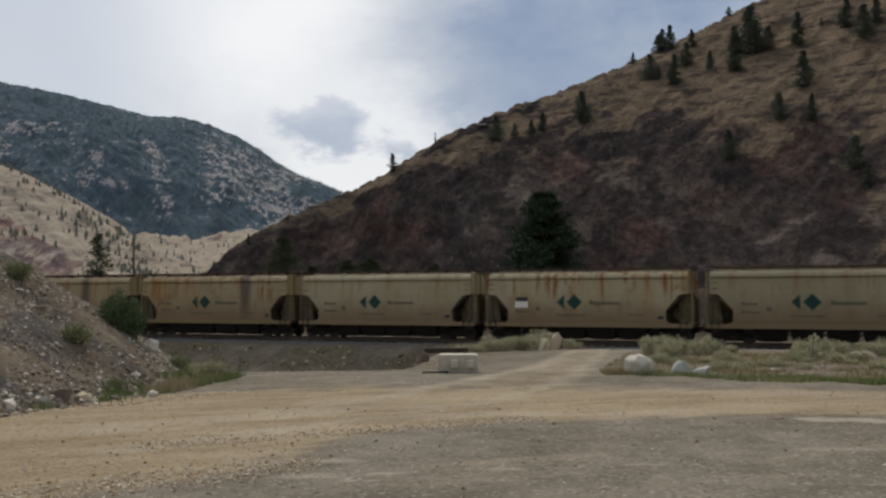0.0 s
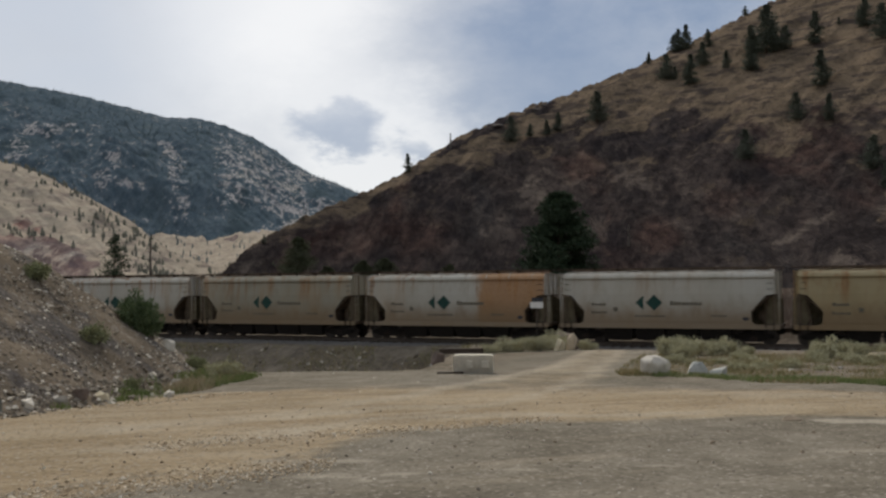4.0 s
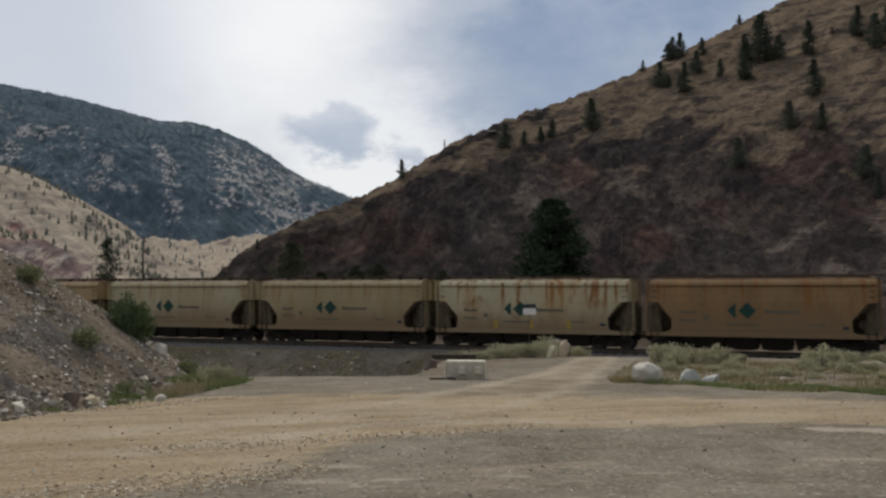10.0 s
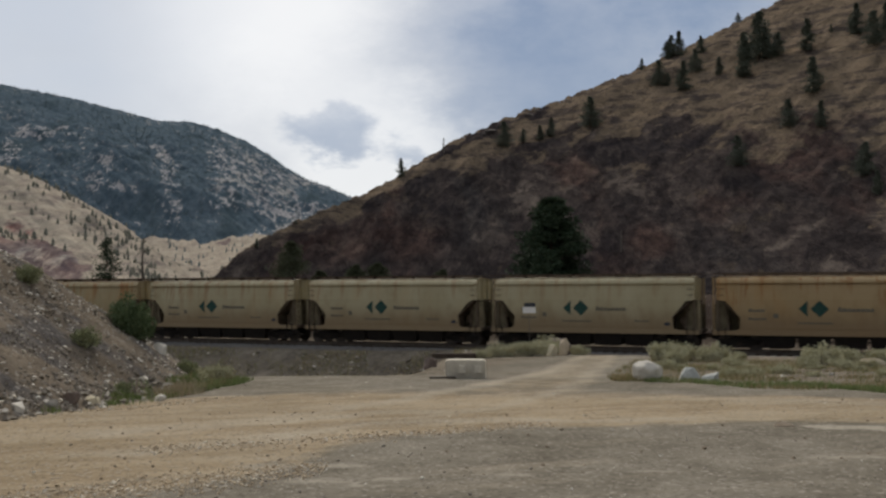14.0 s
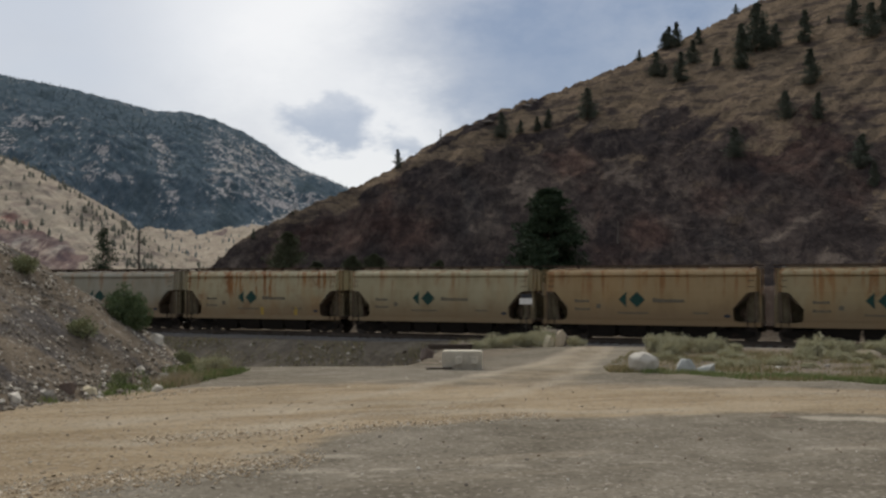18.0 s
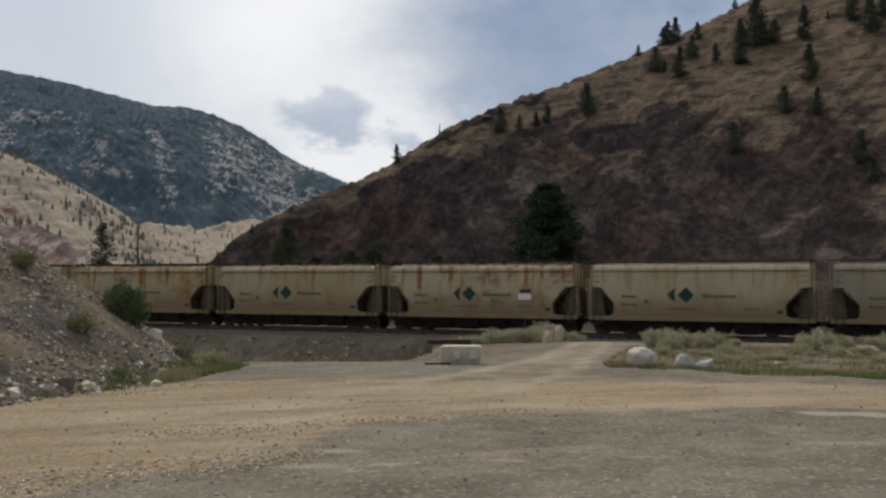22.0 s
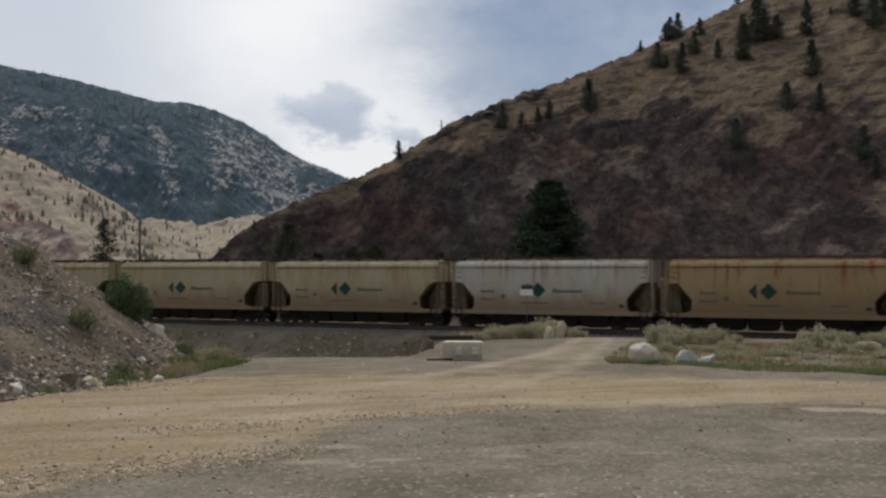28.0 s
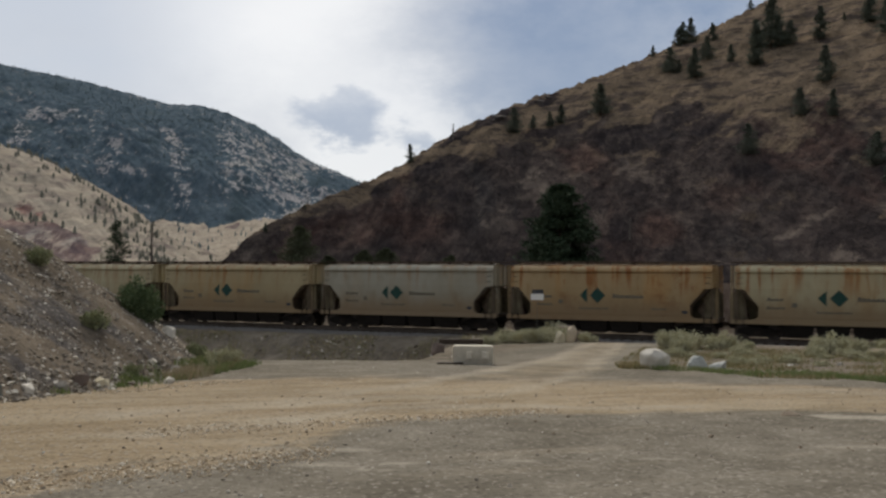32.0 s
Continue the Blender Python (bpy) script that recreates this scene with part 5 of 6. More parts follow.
def build_sign():
    x, y = 3.9, 47.6
    z = floor_z(x, y)
    root = tagged(new("crossing_sign"), "white and dark sign board on a thin steel post", "road sign")
    root.matrix_basis = pose(x, y, z, 0, 0, -6)
    top = 0.92 - z
    part("post", Shape().box((0.024, 0.03, top), (0, 0.03, top / 2)), GALV, root)
    part("white_panel", Shape().box((0.64, 0.02, 0.31), (0, -0.01, 0.625 - z)), SIGN_WHITE, root, "white panel")
    part("dark_panel", Shape().box((0.56, 0.02, 0.20), (0.03, -0.01, 0.89 - z)), SIGN_DARK, root, "dark panel")


build_sign()


# ================= plants =================
def leaf_quad(p, d, n, length, width):
    s = d.cross(n).normalized() * width
    return [p - s, p + d * length * 0.5 - s * 0.2 + n * 0.0, p + d * length, p + d * length * 0.5 + s]


def leaf_cloud(rng, centres, per, leaf, spread, up=0.3, flat=1.0):
    sh = Shape()
    for c, r in centres:
        for _ in range(per):
            while True:
                o = Vector((rng.uniform(-1, 1), rng.uniform(-1, 1), rng.uniform(-1, 1)))
                if 0.2 < o.length < 1:
                    break
            p = c + Vector((o.x * r * spread, o.y * r * spread, o.z * r * flat))
            d = (o.normalized() + Vector((rng.uniform(-0.7, 0.7), rng.uniform(-0.7, 0.7), rng.uniform(-0.5, 0.8) + up))).normalized()
            n = d.orthogonal().normalized()
            n.rotate(Matrix.Rotation(rng.uniform(0, 6.28), 3, d))
            k = leaf * rng.uniform(0.6, 1.3)
            sh.add(leaf_quad(p, d, n, k, k * 0.35), [(0, 1, 2, 3)])
    return sh


def conifer(name, seed, height, width, levels, per, leaf, bare=0.1, needle=None, ragged=0.25, label="", limbs=True, blunt=0.75, flat=0.8, outline=None, tuft=0.09):
    """A tapered trunk, limbs in whorls and sprays of needles, with gaps."""
    rng = random.Random(seed)
    root = new(name)
    lean = Vector((rng.uniform(-0.02, 0.02), rng.uniform(-0.02, 0.02), 1)) * height
    tr = Shape()
    for k in range(4):
        tr.rod(lean * (k / 4), lean * ((k + 1) / 4), height * 0.017 * (1 - k * 0.23), height * 0.017 * (1 - (k + 1) * 0.23), n=7, caps=False)
    part("trunk", tr, BARK, root, smooth=True)
    lm, clumps = Shape(), []
    for i in range(levels):
        f = i / (levels - 1)
        h = bare + (0.99 - bare) * f
        reach = width / 2 * (1 - f) ** blunt * (0.55 + 0.45 * min(1, f * 5)) + 0.02 * height
        if outline:
            reach = width / 2 * float(np.interp(h, *outline))
        for j in range(rng.randint(4, 6) + int(5 * (1 - f))):
            if rng.random() < 0.14:
                continue
            a = rng.uniform(0, 6.28)
            r = reach * rng.uniform(1 - ragged * 1.6, 1 + ragged * 0.6)
            base = lean * h
            tip = base + Vector((math.cos(a) * r, math.sin(a) * r, r * rng.uniform(-0.15, 0.25)))
            if limbs:
                lm.rod(base, tip, height * 0.004, height * 0.0015, n=4, caps=False)
            for q in (0.45, 0.75, 1.0):
                clumps.append((base.lerp(tip, q) + Vector((0, 0, rng.uniform(-0.01, 0.02) * height)), max(tuft * width, 0.24 * r)))
    if limbs:
        part("branchwork", lm, BARK, root)
    part("crown", leaf_cloud(rng, clumps, per, leaf, 1.1, 0.15, flat), needle or NEEDLE, root)
    return tagged(root, label, "tree")


def place(ob, x, y, z, turn=0.0, scale=1.0):
    ob.matrix_basis = pose(x, y, z, 0, 0, turn)
    ob.scale = (scale, scale, scale)
    return ob


def at_bearing(az, d):
    return math.sin(radians(az)) * d, math.cos(radians(az)) * d


x, y = at_bearing(6.0, 112)
place(conifer("pine_tree", 5, 11.2, 9.2, 22, 90, 0.40, 0.0, label="tall dense dark green pine behind the railway", ragged=0.22, flat=0.40,
              outline=([0.0, 0.25, 0.44, 0.5, 0.60, 0.68, 0.76, 0.92, 0.97, 1.0], [0.75, 0.88, 0.95, 0.72, 0.80, 0.54, 0.50, 0.40, 0.26, 0.08])), x, y, floor_z(x, y))
x, y = at_bearing(-20.0, 125)
place(conifer("pine_tree", 6, 7.0, 3.9, 13, 11, 0.30, 0.2, label="slender ragged pine behind the railway", ragged=0.45), x, y, floor_z(x, y))


def dead_tree():
    rng = random.Random(9)
    root = new("bare_tree")
    tr = Shape()
    pts = [Vector((0, 0, 0)), Vector((0.05, 0, 2.4)), Vector((0.0, 0.0, 5.0)), Vector((0.12, 0, 7.5))]
    for i in range(3):
        tr.rod(pts[i], pts[i + 1], 0.24 - i * 0.06, 0.18 - i * 0.06, n=8)
    part("trunk", tr, DEAD_WOOD, root)
    lm, tips = Shape(), []
    for i in range(16):
        z = rng.uniform(3.0, 7.3)
        a, r = rng.uniform(0, 6.28), rng.uniform(0.5, 1.3)
        tip = Vector((math.cos(a) * r, math.sin(a) * r, z + rng.uniform(-0.2, 0.5)))
        lm.rod((0.03, 0, z), tip, 0.035, 0.012, n=4)
        if rng.random() < 0.6:
            tips.append((tip, 0.28))
    part("branchwork", lm, DEAD_WOOD, root)
    part("foliage", leaf_cloud(rng, tips, 12, 0.25, 1.0), FAR_NEEDLE, root)
    return tagged(root, "nearly bare thin tree beside the railway", "tree")


x, y = at_bearing(-18.05, 125)
place(dead_tree(), x, y, floor_z(x, y))

# round dark trees at the foot of the hill
for i, (az, d, h, w) in enumerate([(-9.6, 150, 7.8, 7.6), (-5.7, 160, 4.6, 5.0), (-4.4, 160, 4.9, 5.6), (-0.5, 165, 4.0, 4.0), (-7.9, 158, 3.6, 4.0)]):
    x, y = at_bearing(az, d)
    place(conifer("hillfoot_tree", 30 + i, h, w, 11, 55, 0.34, 0.06, needle=FOOT_LEAF, label="rounded dark green tree at the foot of the hill", blunt=0.5), x, y, floor_z(x, y))

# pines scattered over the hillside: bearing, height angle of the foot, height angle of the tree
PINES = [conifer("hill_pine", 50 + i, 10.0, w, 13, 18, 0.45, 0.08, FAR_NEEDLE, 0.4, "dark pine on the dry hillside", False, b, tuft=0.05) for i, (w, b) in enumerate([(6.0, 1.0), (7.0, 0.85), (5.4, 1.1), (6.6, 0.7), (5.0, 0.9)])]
HILL_PINES = [(20.98, 10.95, 1.75), (8.42, 9.6, 1.65), (11.47, 12.9, 0.6), (12.44, 11.95, 1.3), (12.95, 11.9, 0.7), (13.9, 11.6, 1.5), (19.67, 9.16, 1.4), (21.38, 9.05, 1.3),
              (16.85, 7.1, 1.5), (17.32, 12.1, 1.9), (17.25, 13.2, 1.3), (18.12, 13.0, 2.4), (18.5, 13.05, 1.6), (19.14, 13.15, 1.2), (20.73, 13.3, 1.6), (15.9, 12.4, 0.9),
              (14.56, 12.55, 1.2), (13.61, 13.55, 1.3), (12.95, 13.45, 0.9), (14.9, 13.65, 0.9), (23.34, 13.95, 1.5), (24.2, 13.25, 1.7), (24.84, 13.95, 1.4), (3.23, 8.65, 1.3),
              (6.06, 9.2, 1.0), (5.38, 9.0, 0.8), (4.4, 8.9, 0.7), (-3.0, 6.85, 1.0), (23.6, 6.3, 1.6), (24.2, 5.2, 1.2), (13.2, 13.55, 1.1), (17.0, 15.2, 0.5), (-11.6, 2.6, 0.5), (-9.3, 4.0, 0.25), (22.0, 14.2, 0.4)]
for i, (az, el, tall) in enumerate(HILL_PINES):
    p = NEAR_HILL.find(az, el)
    d = math.hypot(p.x, p.y)
    k = 1.1 * d * math.tan(radians(tall)) / 10.0
    src = PINES[i % 5]
    if i < 5:
        ob = place(src, p.x, p.y, p.z - 0.3, 0, k)
        ob.scale = (k * 1.3, k * 1.3, k * 1.04)
    else:
        ob = copy_thing(src, pose(p.x, p.y, p.z - 0.3, 0, 0, i * 47))
        ob.scale = (k * 1.3, k * 1.3, k * 1.04)
    tagged(ob, group="pines on the hillside")


def snag(az, el, tall):
    p = NEAR_HILL.find(az, el)
    h = math.hypot(p.x, p.y) * math.tan(radians(tall))
    rng = random.Random(int(az * 10))
    sh = Shape().rod((0, 0, -0.5), (0.1, 0, h), 0.32, 0.12, n=7)
    for i in range(12):
        z, a, r = h * rng.uniform(0.3, 0.95), rng.uniform(0, 6.28), rng.uniform(0.5, 1.1)
        r *= 1.25 - z / h
        sh.rod((0.05, 0, z), (math.cos(a) * r, math.sin(a) * r, z + rng.uniform(-0.1, 0.4)), 0.10, 0.03, n=4)
    ob = part("bare_snag", sh, DEAD_WOOD)
    ob.matrix_basis = pose(p.x, p.y, p.z)
    return tagged(ob, "bare grey tree trunk standing on the rocky slope", "dead tree")


snag(10.15, 2.3, 1.25)
snag(-0.43, 8.3, 0.9)
for k, (az, el, w, h) in enumerate([(4.9, 10.5, 7.0, 4.0), (2.45, 9.62, 7.5, 3.8), (2.0, 9.4, 5.0, 3.2), (5.3, 10.75, 5.0, 3.0)]):
    p = NEAR_HILL.find(az, el)
    ob = part("rock_outcrop", rock_mesh(204 + k, (w, w * 0.7, h), 0.05, 0.75), DARK_ROCK)
    ob.matrix_basis = pose(p.x, p.y, p.z - h * 0.66, 0, 0, k * 70)
    tagged(ob, "dark rock outcrop on the crest of the hillside", "rock outcrop")


def far_trees(name, hill, count, seed, lo, hi, keep, size, material, label, slim=(0.16, 0.24)):
    """Many small firs of a far slope as one mesh."""
    rng = np.random.RandomState(seed)
    az, t = rng.uniform(max(hill.b[0], -42), hill.b[-1], count), rng.uniform(lo, hi, count)
    x, y, z = hill.spot(az, t)
    ok = keep(az, t, x, y) > rng.rand(count)
    sh = Shape()
    for px, py, pz in zip(x[ok], y[ok], z[ok]):
        h = size * rng.uniform(0.45, 1.3)
        r = h * rng.uniform(*slim)
        a0 = rng.uniform(0, 6.28)
        for b, e, k in ((0.0, 0.6, 1.0), (0.35, 1.0, 0.7)):
            ring = [(px + math.cos(a0 + i * 1.2566) * r * k, py + math.sin(a0 + i * 1.2566) * r * k, pz + h * b + (i % 2) * 0.06 * h) for i in range(5)]
            sh.add(ring + [(px, py, pz + h * e)], [(i, (i + 1) % 5, 5) for i in range(5)])
    return tagged(part(name, sh, material), label, "forest", kind="stuff")


far_trees("far_forest", FAR_RANGE, 10000, 3, 0.02, 1.0, lambda a, t, x, y: np.clip(0.75 - 0.7 * fnoise(x, y, 220, 4, 61, 0.6) - 0.45 * smooth01((a + 14.6) / 1.6) * smooth01((1.0 - t) / 0.14), 0.12, 1), 6.2, HAZED_NEEDLE, "dense fir forest on the far mountain")
far_trees("valley_trees", VALLEY_HILL, 420, 5, 0.1, 1.0, lambda a, t, x, y: np.clip(0.3 + 0.8 * fnoise(x, y, 60, 3, 82), 0.05, 1), 6.5, HAZED_NEEDLE, "scattered firs on the low valley hill")
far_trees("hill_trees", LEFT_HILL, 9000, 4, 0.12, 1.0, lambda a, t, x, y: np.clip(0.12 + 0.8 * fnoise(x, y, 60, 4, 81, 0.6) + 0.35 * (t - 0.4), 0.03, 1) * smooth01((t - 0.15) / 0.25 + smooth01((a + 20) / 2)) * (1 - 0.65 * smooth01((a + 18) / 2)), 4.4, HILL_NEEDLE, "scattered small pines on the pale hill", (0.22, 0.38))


# ---- shrubs ----
def shrub(name, seed, width, height, material, per, leaf, label, stems=True):
    rng = random.Random(seed)
    root = new(name)
    centres, st = [], Shape()
    for i in range(18):
        a, r = rng.uniform(0, 6.28), width / 2 * math.sqrt(rng.random()) * 0.85
        h = height * (0.45 + 0.5 * (1 - (2 * r / width) ** 2)) * rng.uniform(0.7, 1.1)
        c = Vector((math.cos(a) * r, math.sin(a) * r, max(0.12, h - 0.12)))
        centres.append((c, 0.16 * width))
        centres.append((c * 0.7, 0.16 * width))
        st.rod((c.x * 0.15, c.y * 0.15, -0.05), c, 0.014, 0.006, n=4, caps=False)
    if stems:
        part("branchwork", st, DEAD_WOOD, root)
    part("foliage", leaf_cloud(rng, centres, per, leaf, 1.0, 0.5), material, root)
    return tagged(root, label, "shrub")


bush = shrub("shrub", 71, 1.45, 1.45, BUSH_LEAF, 130, 0.11, "large green shrub on the shoulder of the gravel heap")
place(bush, -8.33, 24.25, floor_z(-8.33, 24.25) - 0.46)
bush.scale = (0.82, 0.82, 0.96)
bush = copy_thing(bush, pose(-7.92, 24.2, floor_z(-7.92, 24.2) - 0.22, 0, 0, 120))
bush.scale = (0.55, 0.55, 0.72)
SAGES = [shrub("sagebrush", 80 + i, 1.5, 0.72, SAGE, 80, 0.09, "grey-green sagebrush on dry ground") for i in range(4)]
rng = random.Random(12)
spots = [(8.6, 38.5, 1.5), (9.6, 39.5, 1.5), (10.6, 38.5, 1.35), (11.8, 39.2, 0.8), (8.4, 36.2, 1.1), (14.5, 38.4, 1.0), (14.0, 36.2, 1.45), (15.1, 36.8, 1.2), (16.3, 36.5, 1.1), (17.4, 37.5, 1.3),
         (2.2, 45.0, 1.25), (3.0, 46.0, 1.3), (3.9, 46.4, 1.35), (1.4, 43.6, 0.9), (4.9, 48.8, 1.7), (6.4, 48.2, 1.0), (-6.4, 26.0, 0.95), (-6.9, 26.6, 0.8), (-6.5, 24.4, 0.45), (12.6, 34.0, 0.8), (10.2, 34.8, 0.7), (7.4, 33.0, 0.7),
         (-6.5, 44, 0.9), (-9.0, 50, 1.1), (-3.4, 42, 0.7), (-12.5, 58, 1.2), (-5.0, 56, 1.0), (-1.0, 50, 0.9), (-9.5, 60, 1.0), (-2.0, 57, 1.1)]
for i, (x, y, k) in enumerate(spots):
    if i < 4:
        k *= 0.76
        ob = place(SAGES[i], x, y, floor_z(x, y) - 0.05, 0, k)
    else:
        k *= 0.76
        ob = copy_thing(SAGES[i % 4], pose(x, y, floor_z(x, y) - 0.05, 0, 0, i * 61))
        ob.scale = (k, k, k)
    tagged(ob, group="sagebrush by the crossing")
OLIVE_LEAF = make_leaf("olive_shrub_leaves", (0.21, 0.23, 0.125), (0.33, 0.34, 0.20))
low_rng = random.Random(33)
for i in range(26):
    x, y = low_rng.uniform(7, 19), low_rng.uniform(28, 38)
    ob = copy_thing(SAGES[i % 4], pose(x, y, floor_z(x, y) - 0.05, 0, 0, i * 77))
    k = low_rng.uniform(0.22, 0.5)
    ob.scale = (k * 1.3, k * 1.3, k)
    tagged(ob, "low grey-green sagebrush in dry grass", group="sagebrush by the crossing")
small = shrub("heap_shrub", 95, 0.75, 0.50, OLIVE_LEAF, 40, 0.09, "small grey-green shrub on the gravel heap")
place(small, -8.1, 21.1, floor_z(-8.1, 21.1) - 0.05)
for x, y, k in ((-10.05, 22.5, 0.9), (-6.85, 24.6, 0.8), (-7.0, 20.3, 0.5)):
    ob = copy_thing(small, pose(x, y, floor_z(x, y) - 0.05, 0, 0, 80))
    ob.scale = (k, k, k)


def grass_patch(name, seed, count, where, tall, material, label):
    rng = random.Random(seed)
    sh = Shape()
    for _ in range(count):
        x, y = where(rng)
        z = floor_z(x, y) - 0.01
        a, h = rng.uniform(0, 6.28), tall * rng.uniform(0.4, 1.2)
        w = 0.007 + 0.011 * rng.random()
        dx, dy = math.cos(a) * w, math.sin(a) * w
        lx, ly = rng.uniform(-0.4, 0.4) * h, rng.uniform(-0.4, 0.4) * h
        sh.add([(x - dx, y - dy, z), (x + dx, y + dy, z), (x + lx, y + ly, z + h)], [(0, 1, 2)])
    return tagged(part(name, sh, material), label, "grass", kind="stuff")


def scrub_spot(rng):
    while True:
        x, y = rng.uniform(4.4, 20), rng.uniform(20, 40)
        if fnoise(np.array(x), np.array(y), 1.3, 2, 77) < rng.uniform(-0.25, 0.45):
            continue
        e = 26.1 + 0.9 * float(fnoise(np.array(x), np.array(y), 1.1, 2, 78)) - 0.95 * (x - 4.3) * math.exp(-max(0, x - 7.5) / 8)
        if y > e and x > 1.5 + 0.20 * (y - 20) + 0.0022 * (y - 20) ** 2 + 1.35 and rng.random() < 0.16 + 0.84 * math.exp(-((y - e) / 1.6) ** 2):
            return x, y


def heap_spot(rng):
    while True:
        x, y = rng.gauss(-6.1, 0.6), rng.gauss(24.2, 1.9)
        if fnoise(np.array(x), np.array(y), 0.9, 2, 79) < rng.uniform(-0.4, 0.4):
            continue
        x -= 0.5 * abs(float(fnoise(np.array(x), np.array(y), 0.7, 2, 80)))
        if pile_height(np.array(x), np.array(y)) < 0.25 and x < -5.75 + 0.05 * (y - 24) and y < 27.2:
            return x, y


def foot_spot(rng):
    while True:
        x, y = rng.uniform(-9, -5.8), rng.uniform(14, 23)
        if fnoise(np.array(x), np.array(y), 0.9, 2, 79) < rng.uniform(-0.2, 0.5):
            continue
        if -0.2 < pile_height(np.array(x), np.array(y)) < 0.12:
            return x, y


def bank_spot(rng):
    while True:
        s, q = rng.uniform(-24, 3), rng.uniform(-9.5, -3.6)
        p = TRACK0 + RUN * s + OFF * q
        if fnoise(np.array(p.x), np.array(p.y), 1.6, 3, 83) > rng.uniform(-0.3, 0.3):
            return p.x, p.y


grass_patch("foot_grass", 9, 2000, foot_spot, 0.13, GREEN_GRASS, "sparse green grass along the foot of the heap")
grass_patch("hollow_straw", 10, 5000, bank_spot, 0.30, STRAW, "sparse dry grass in the hollow below the line")
grass_patch("hollow_grass", 11, 6000, bank_spot, 0.30, GRASS, "sparse green grass in the hollow below the line")


def scrub_front(rng):
    while True:
        x = rng.uniform(5.2, 17)
        e = 26.1 + 1.5 * float(fnoise(np.array(x), np.array(26.0), 0.9, 3, 78, 0.7)) - 0.95 * (x - 4.3) * math.exp(-max(0, x - 7.5) / 8)
        y = e + abs(rng.gauss(0, 0.7))
        if fnoise(np.array(x), np.array(y), 1.0, 2, 85) > rng.uniform(-0.5, 0.3):
            return x, y


grass_patch("scrub_green", 13, 11000, scrub_front, 0.14, GREEN_GRASS, "short green grass along the edge of the gravel")
grass_patch("scrub_grass", 5, 15000, scrub_spot, 0.14, GRASS, "low dry green grass beside the crossing road")
grass_patch("scrub_straw", 6, 12000, scrub_spot, 0.17, STRAW, "straw-coloured dry grass beside the crossing road")
grass_patch("heap_grass", 7, 11000, heap_spot, 0.17, GREEN_GRASS, "green grass at the end of the gravel heap")
def plume_spot(rng):
    return rng.gauss(-6.15, 0.16), rng.gauss(21.6, 0.55)


BROWN_STRAW = make_leaf("brown_dry_grass", (0.34, 0.285, 0.185), (0.48, 0.405, 0.28))
grass_patch("heap_plume", 19, 1500, plume_spot, 0.27, BROWN_STRAW, "soft brown dry grass at the end of the gravel heap")
grass_patch("heap_straw", 8, 300, heap_spot, 0.3, STRAW, "dry straw grass at the end of the gravel heap")


# ---- loose stones ----
def stone_field(name, seed, count, where, lo, hi, material, label):
    rng = random.Random(seed)
    sh = Shape()
    base = [Vector(p).normalized() for p in ((1, 0, 0), (-1, 0, 0), (0, 1, 0), (0, -1, 0), (0, 0, 1), (0, 0, -1))]
    fs = [(0, 2, 4), (2, 1, 4), (1, 3, 4), (3, 0, 4), (2, 0, 5), (1, 2, 5), (3, 1, 5), (0, 3, 5)]
    for _ in range(count):
        x, y = where(rng)
        r = lo * (hi / lo) ** (rng.random() ** 2.2)
        turn = Euler((rng.uniform(-0.5, 0.5), rng.uniform(-0.5, 0.5), rng.uniform(0, 6.28))).to_matrix()
        c = Vector((x, y, floor_z(x, y) + r * 0.15))
        k = Vector((rng.uniform(0.7, 1.3), rng.uniform(0.6, 1.0), rng.uniform(0.4, 0.8))) * r
        sh.add([c + turn @ Vector((p.x * k.x * rng.uniform(0.8, 1.2), p.y * k.y * rng.uniform(0.8, 1.2), p.z * k.z * rng.uniform(0.8, 1.2))) for p in base], fs)
    return tagged(part(name, sh, material), label, "stones", kind="stuff")


def yard_spot(rng):
    y = 7.5 + 24 * rng.random() ** 1.6
    return rng.uniform(-0.62, 0.62) * y, y


def heap_face(rng):
    while True:
        x, y = rng.uniform(-12, -5.4), rng.uniform(12, 27)
        if pile_height(np.array(x), np.array(y)) > 0.02:
            return x, y


def heap_foot(rng):
    while True:
        x, y = rng.uniform(-10, -5.2), rng.uniform(12, 25)
        if -0.25 < pile_height(np.array(x), np.array(y)) < 0.35:
            return x, y


def windrow(rng):
    """Two low lines of rubble left by the grader, and a thinner one further off."""
    k = rng.random()
    if k < 0.5:
        x = rng.uniform(-4.2, -1.4)
        return x, 9.1 + 0.84 * (x + 3.18) + rng.gauss(0.1, 0.42)
    if k < 0.85:
        x = rng.uniform(-4.0, 1.6)
        return x, 12.3 + 0.56 * (x + 3.5) + rng.gauss(0, 0.28)
    x = rng.uniform(-7.4, -4.6)
    return x, 15.7 + 1.6 * (x + 7.41) + rng.gauss(0.1, 0.4) + 0.3


def road_spot(rng):
    x = rng.uniform(-7, 8)
    return x, 12 + 0.35 * (x + 3) + rng.uniform(-3.5, 6)


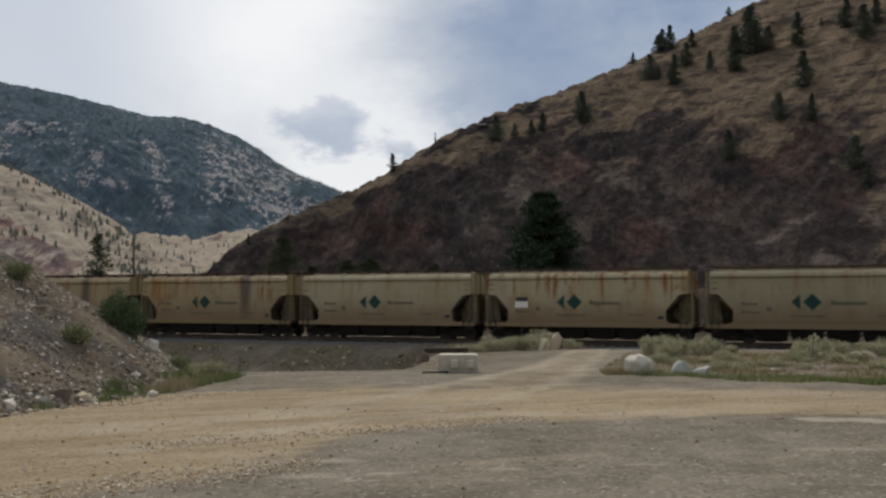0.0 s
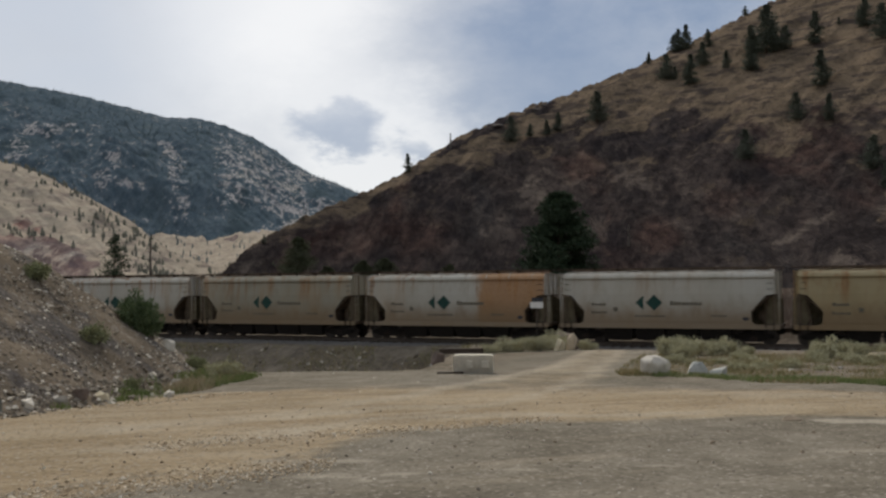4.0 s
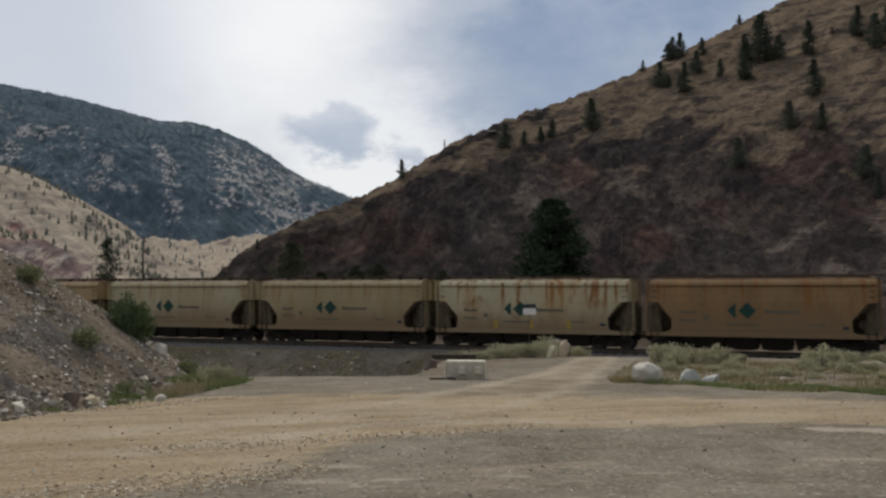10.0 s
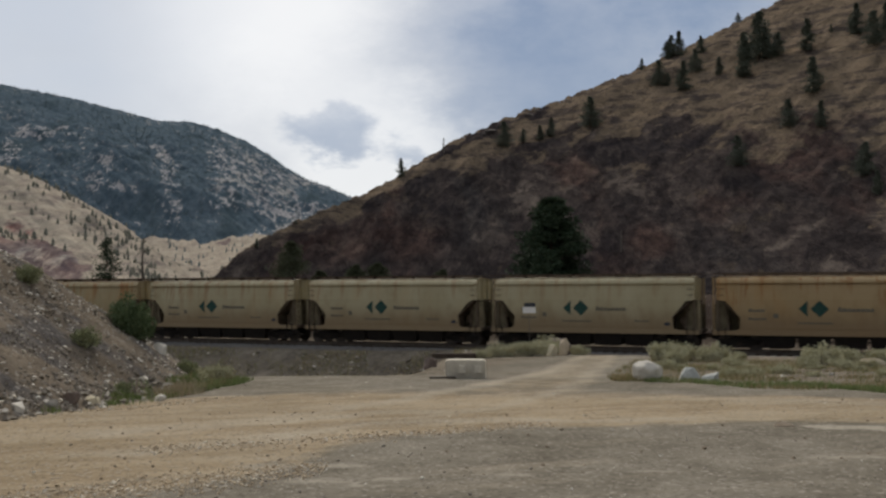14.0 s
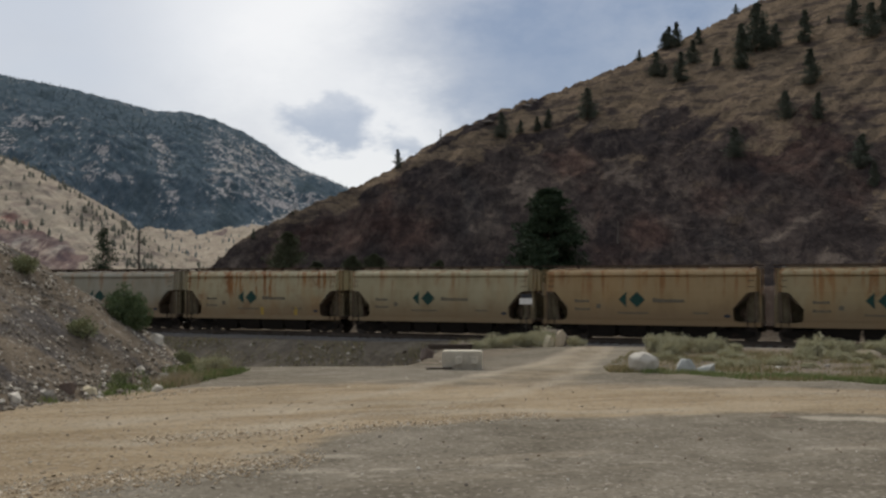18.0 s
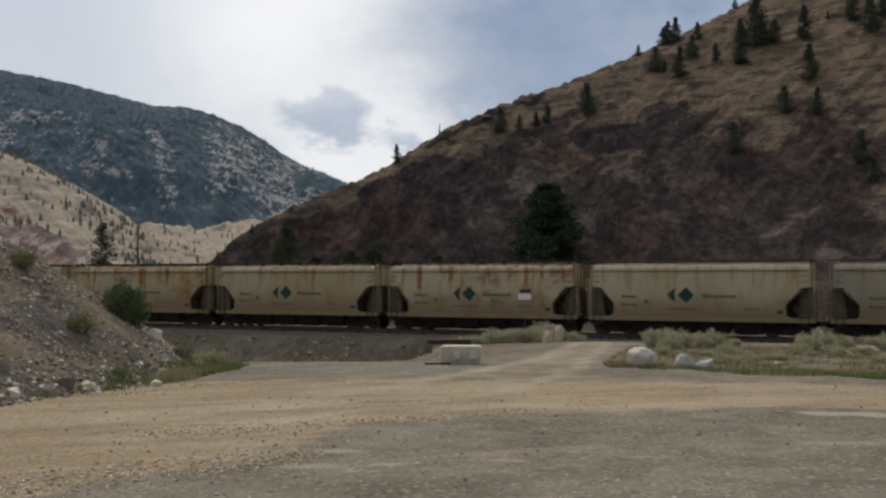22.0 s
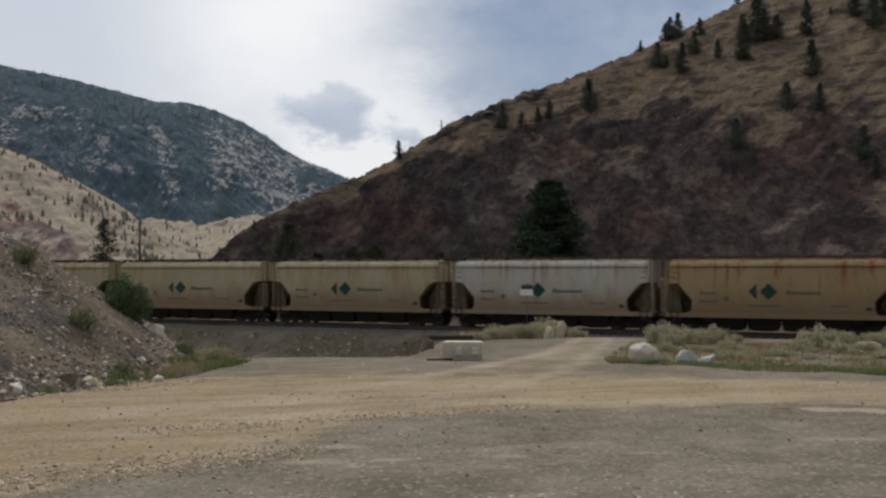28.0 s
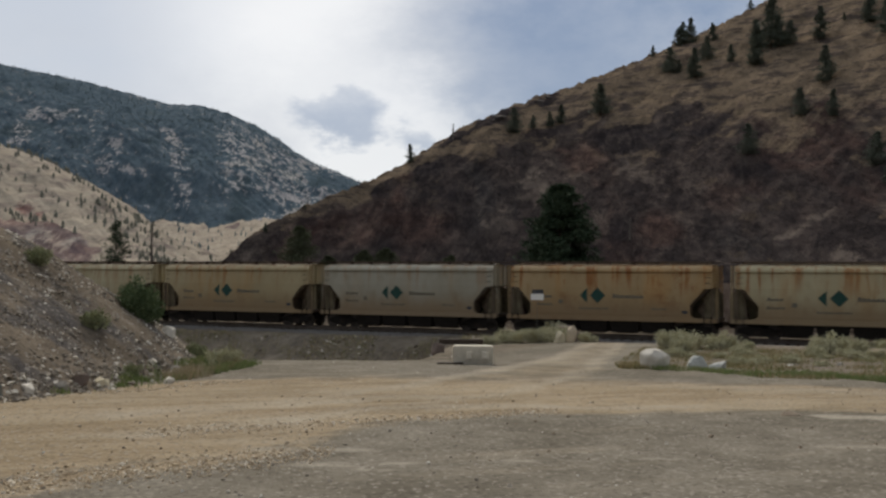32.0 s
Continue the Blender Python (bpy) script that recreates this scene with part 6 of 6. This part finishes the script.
CLODS = make_stones("dirt_clods", (0.17, 0.128, 0.09), (0.27, 0.21, 0.15), (0.40, 0.33, 0.25), 0.15)
stone_field("road_clods", 26, 260, road_spot, 0.010, 0.042, CLODS, "brown clods of dirt scattered on the track")
stone_field("road_rubble", 24, 4600, windrow, 0.008, 0.038, CRUMBS, "tan rubble along the edge of the dirt track")
stone_field("hollow_stones", 25, 1500, bank_spot, 0.03, 0.20, STONES, "scattered stones in the hollow below the line")
stone_field("yard_stones", 21, 2200, yard_spot, 0.006, 0.034, YARD_STONE, "loose pebbles and stones on the yard")
stone_field("heap_stones", 22, 10500, heap_face, 0.013, 0.080, STONES, "loose broken stones on the gravel heap")
stone_field("heap_foot_stones", 23, 850, heap_foot, 0.03, 0.12, STONES, "larger stones along the foot of the heap")


# ================= what moves =================
# small drifts of the train from an even 15 m/s, in metres
DRIFT = [(0, 0.21), (0.5, 0.09), (1, 0.03), (1.5, -0.02), (2, 0.10), (3, 0.05), (6, -0.2), (7, 0.14), (8, -0.02), (9, -0.08), (10.5, -0.11), (12, 0.14), (13, 0.04), (14, 0.1), (16.5, 0.33), (18, 0.27),
         (19, 0.24), (20, -0.18), (22, -0.08), (23, -0.04), (24, -0.38), (25, -0.34), (27.5, -0.18), (29, -0.18), (31, 0.03), (32, 0.07)]


def train_run(t):
    return -3.5 + 15.0 * (t - 16) - 0.006 * (t - 16) ** 2 + float(np.interp(t, [a for a, _ in DRIFT], [b for _, b in DRIFT]))


def motions():
    times = sorted({float(a) for a, _ in DRIFT} | {4.5, 14.5, 15.5, 21.0, 26.0, 30.0})
    for i, car in CARS:
        rows = []
        for t in times:
            s = train_run(t) + (19 - i) * CAR + 0.65
            rows.append((t, Matrix.Translation(track_point(s)) @ pose(0, 0, 0, 0, 0, math.degrees(ALPHA))))
        walk(car, rows)
    # every wheelset rolls alike: 15 m/s on a radius of 0.457 m
    for k in (0, 1):
        mine = [w for w in WHEELS if (w.matrix_basis.translation.x > 0) == bool(k)]
        x = mine[0].matrix_basis.translation.x
        n = 840
        walk(mine[0], [(32.0 * j / n, Matrix.Translation((x, 0, 0.457)) @ Matrix.Rotation((train_run(32.0 * j / n) - train_run(0)) / 0.457, 4, "Y")) for j in range(n + 1)])
        roll = mine[0].animation_data
        for w in mine[1:]:
            w.rotation_mode = "QUATERNION"
            w.animation_data_create()
            w.animation_data.action = roll.action
            w.animation_data.action_slot = roll.action_slot


motions()
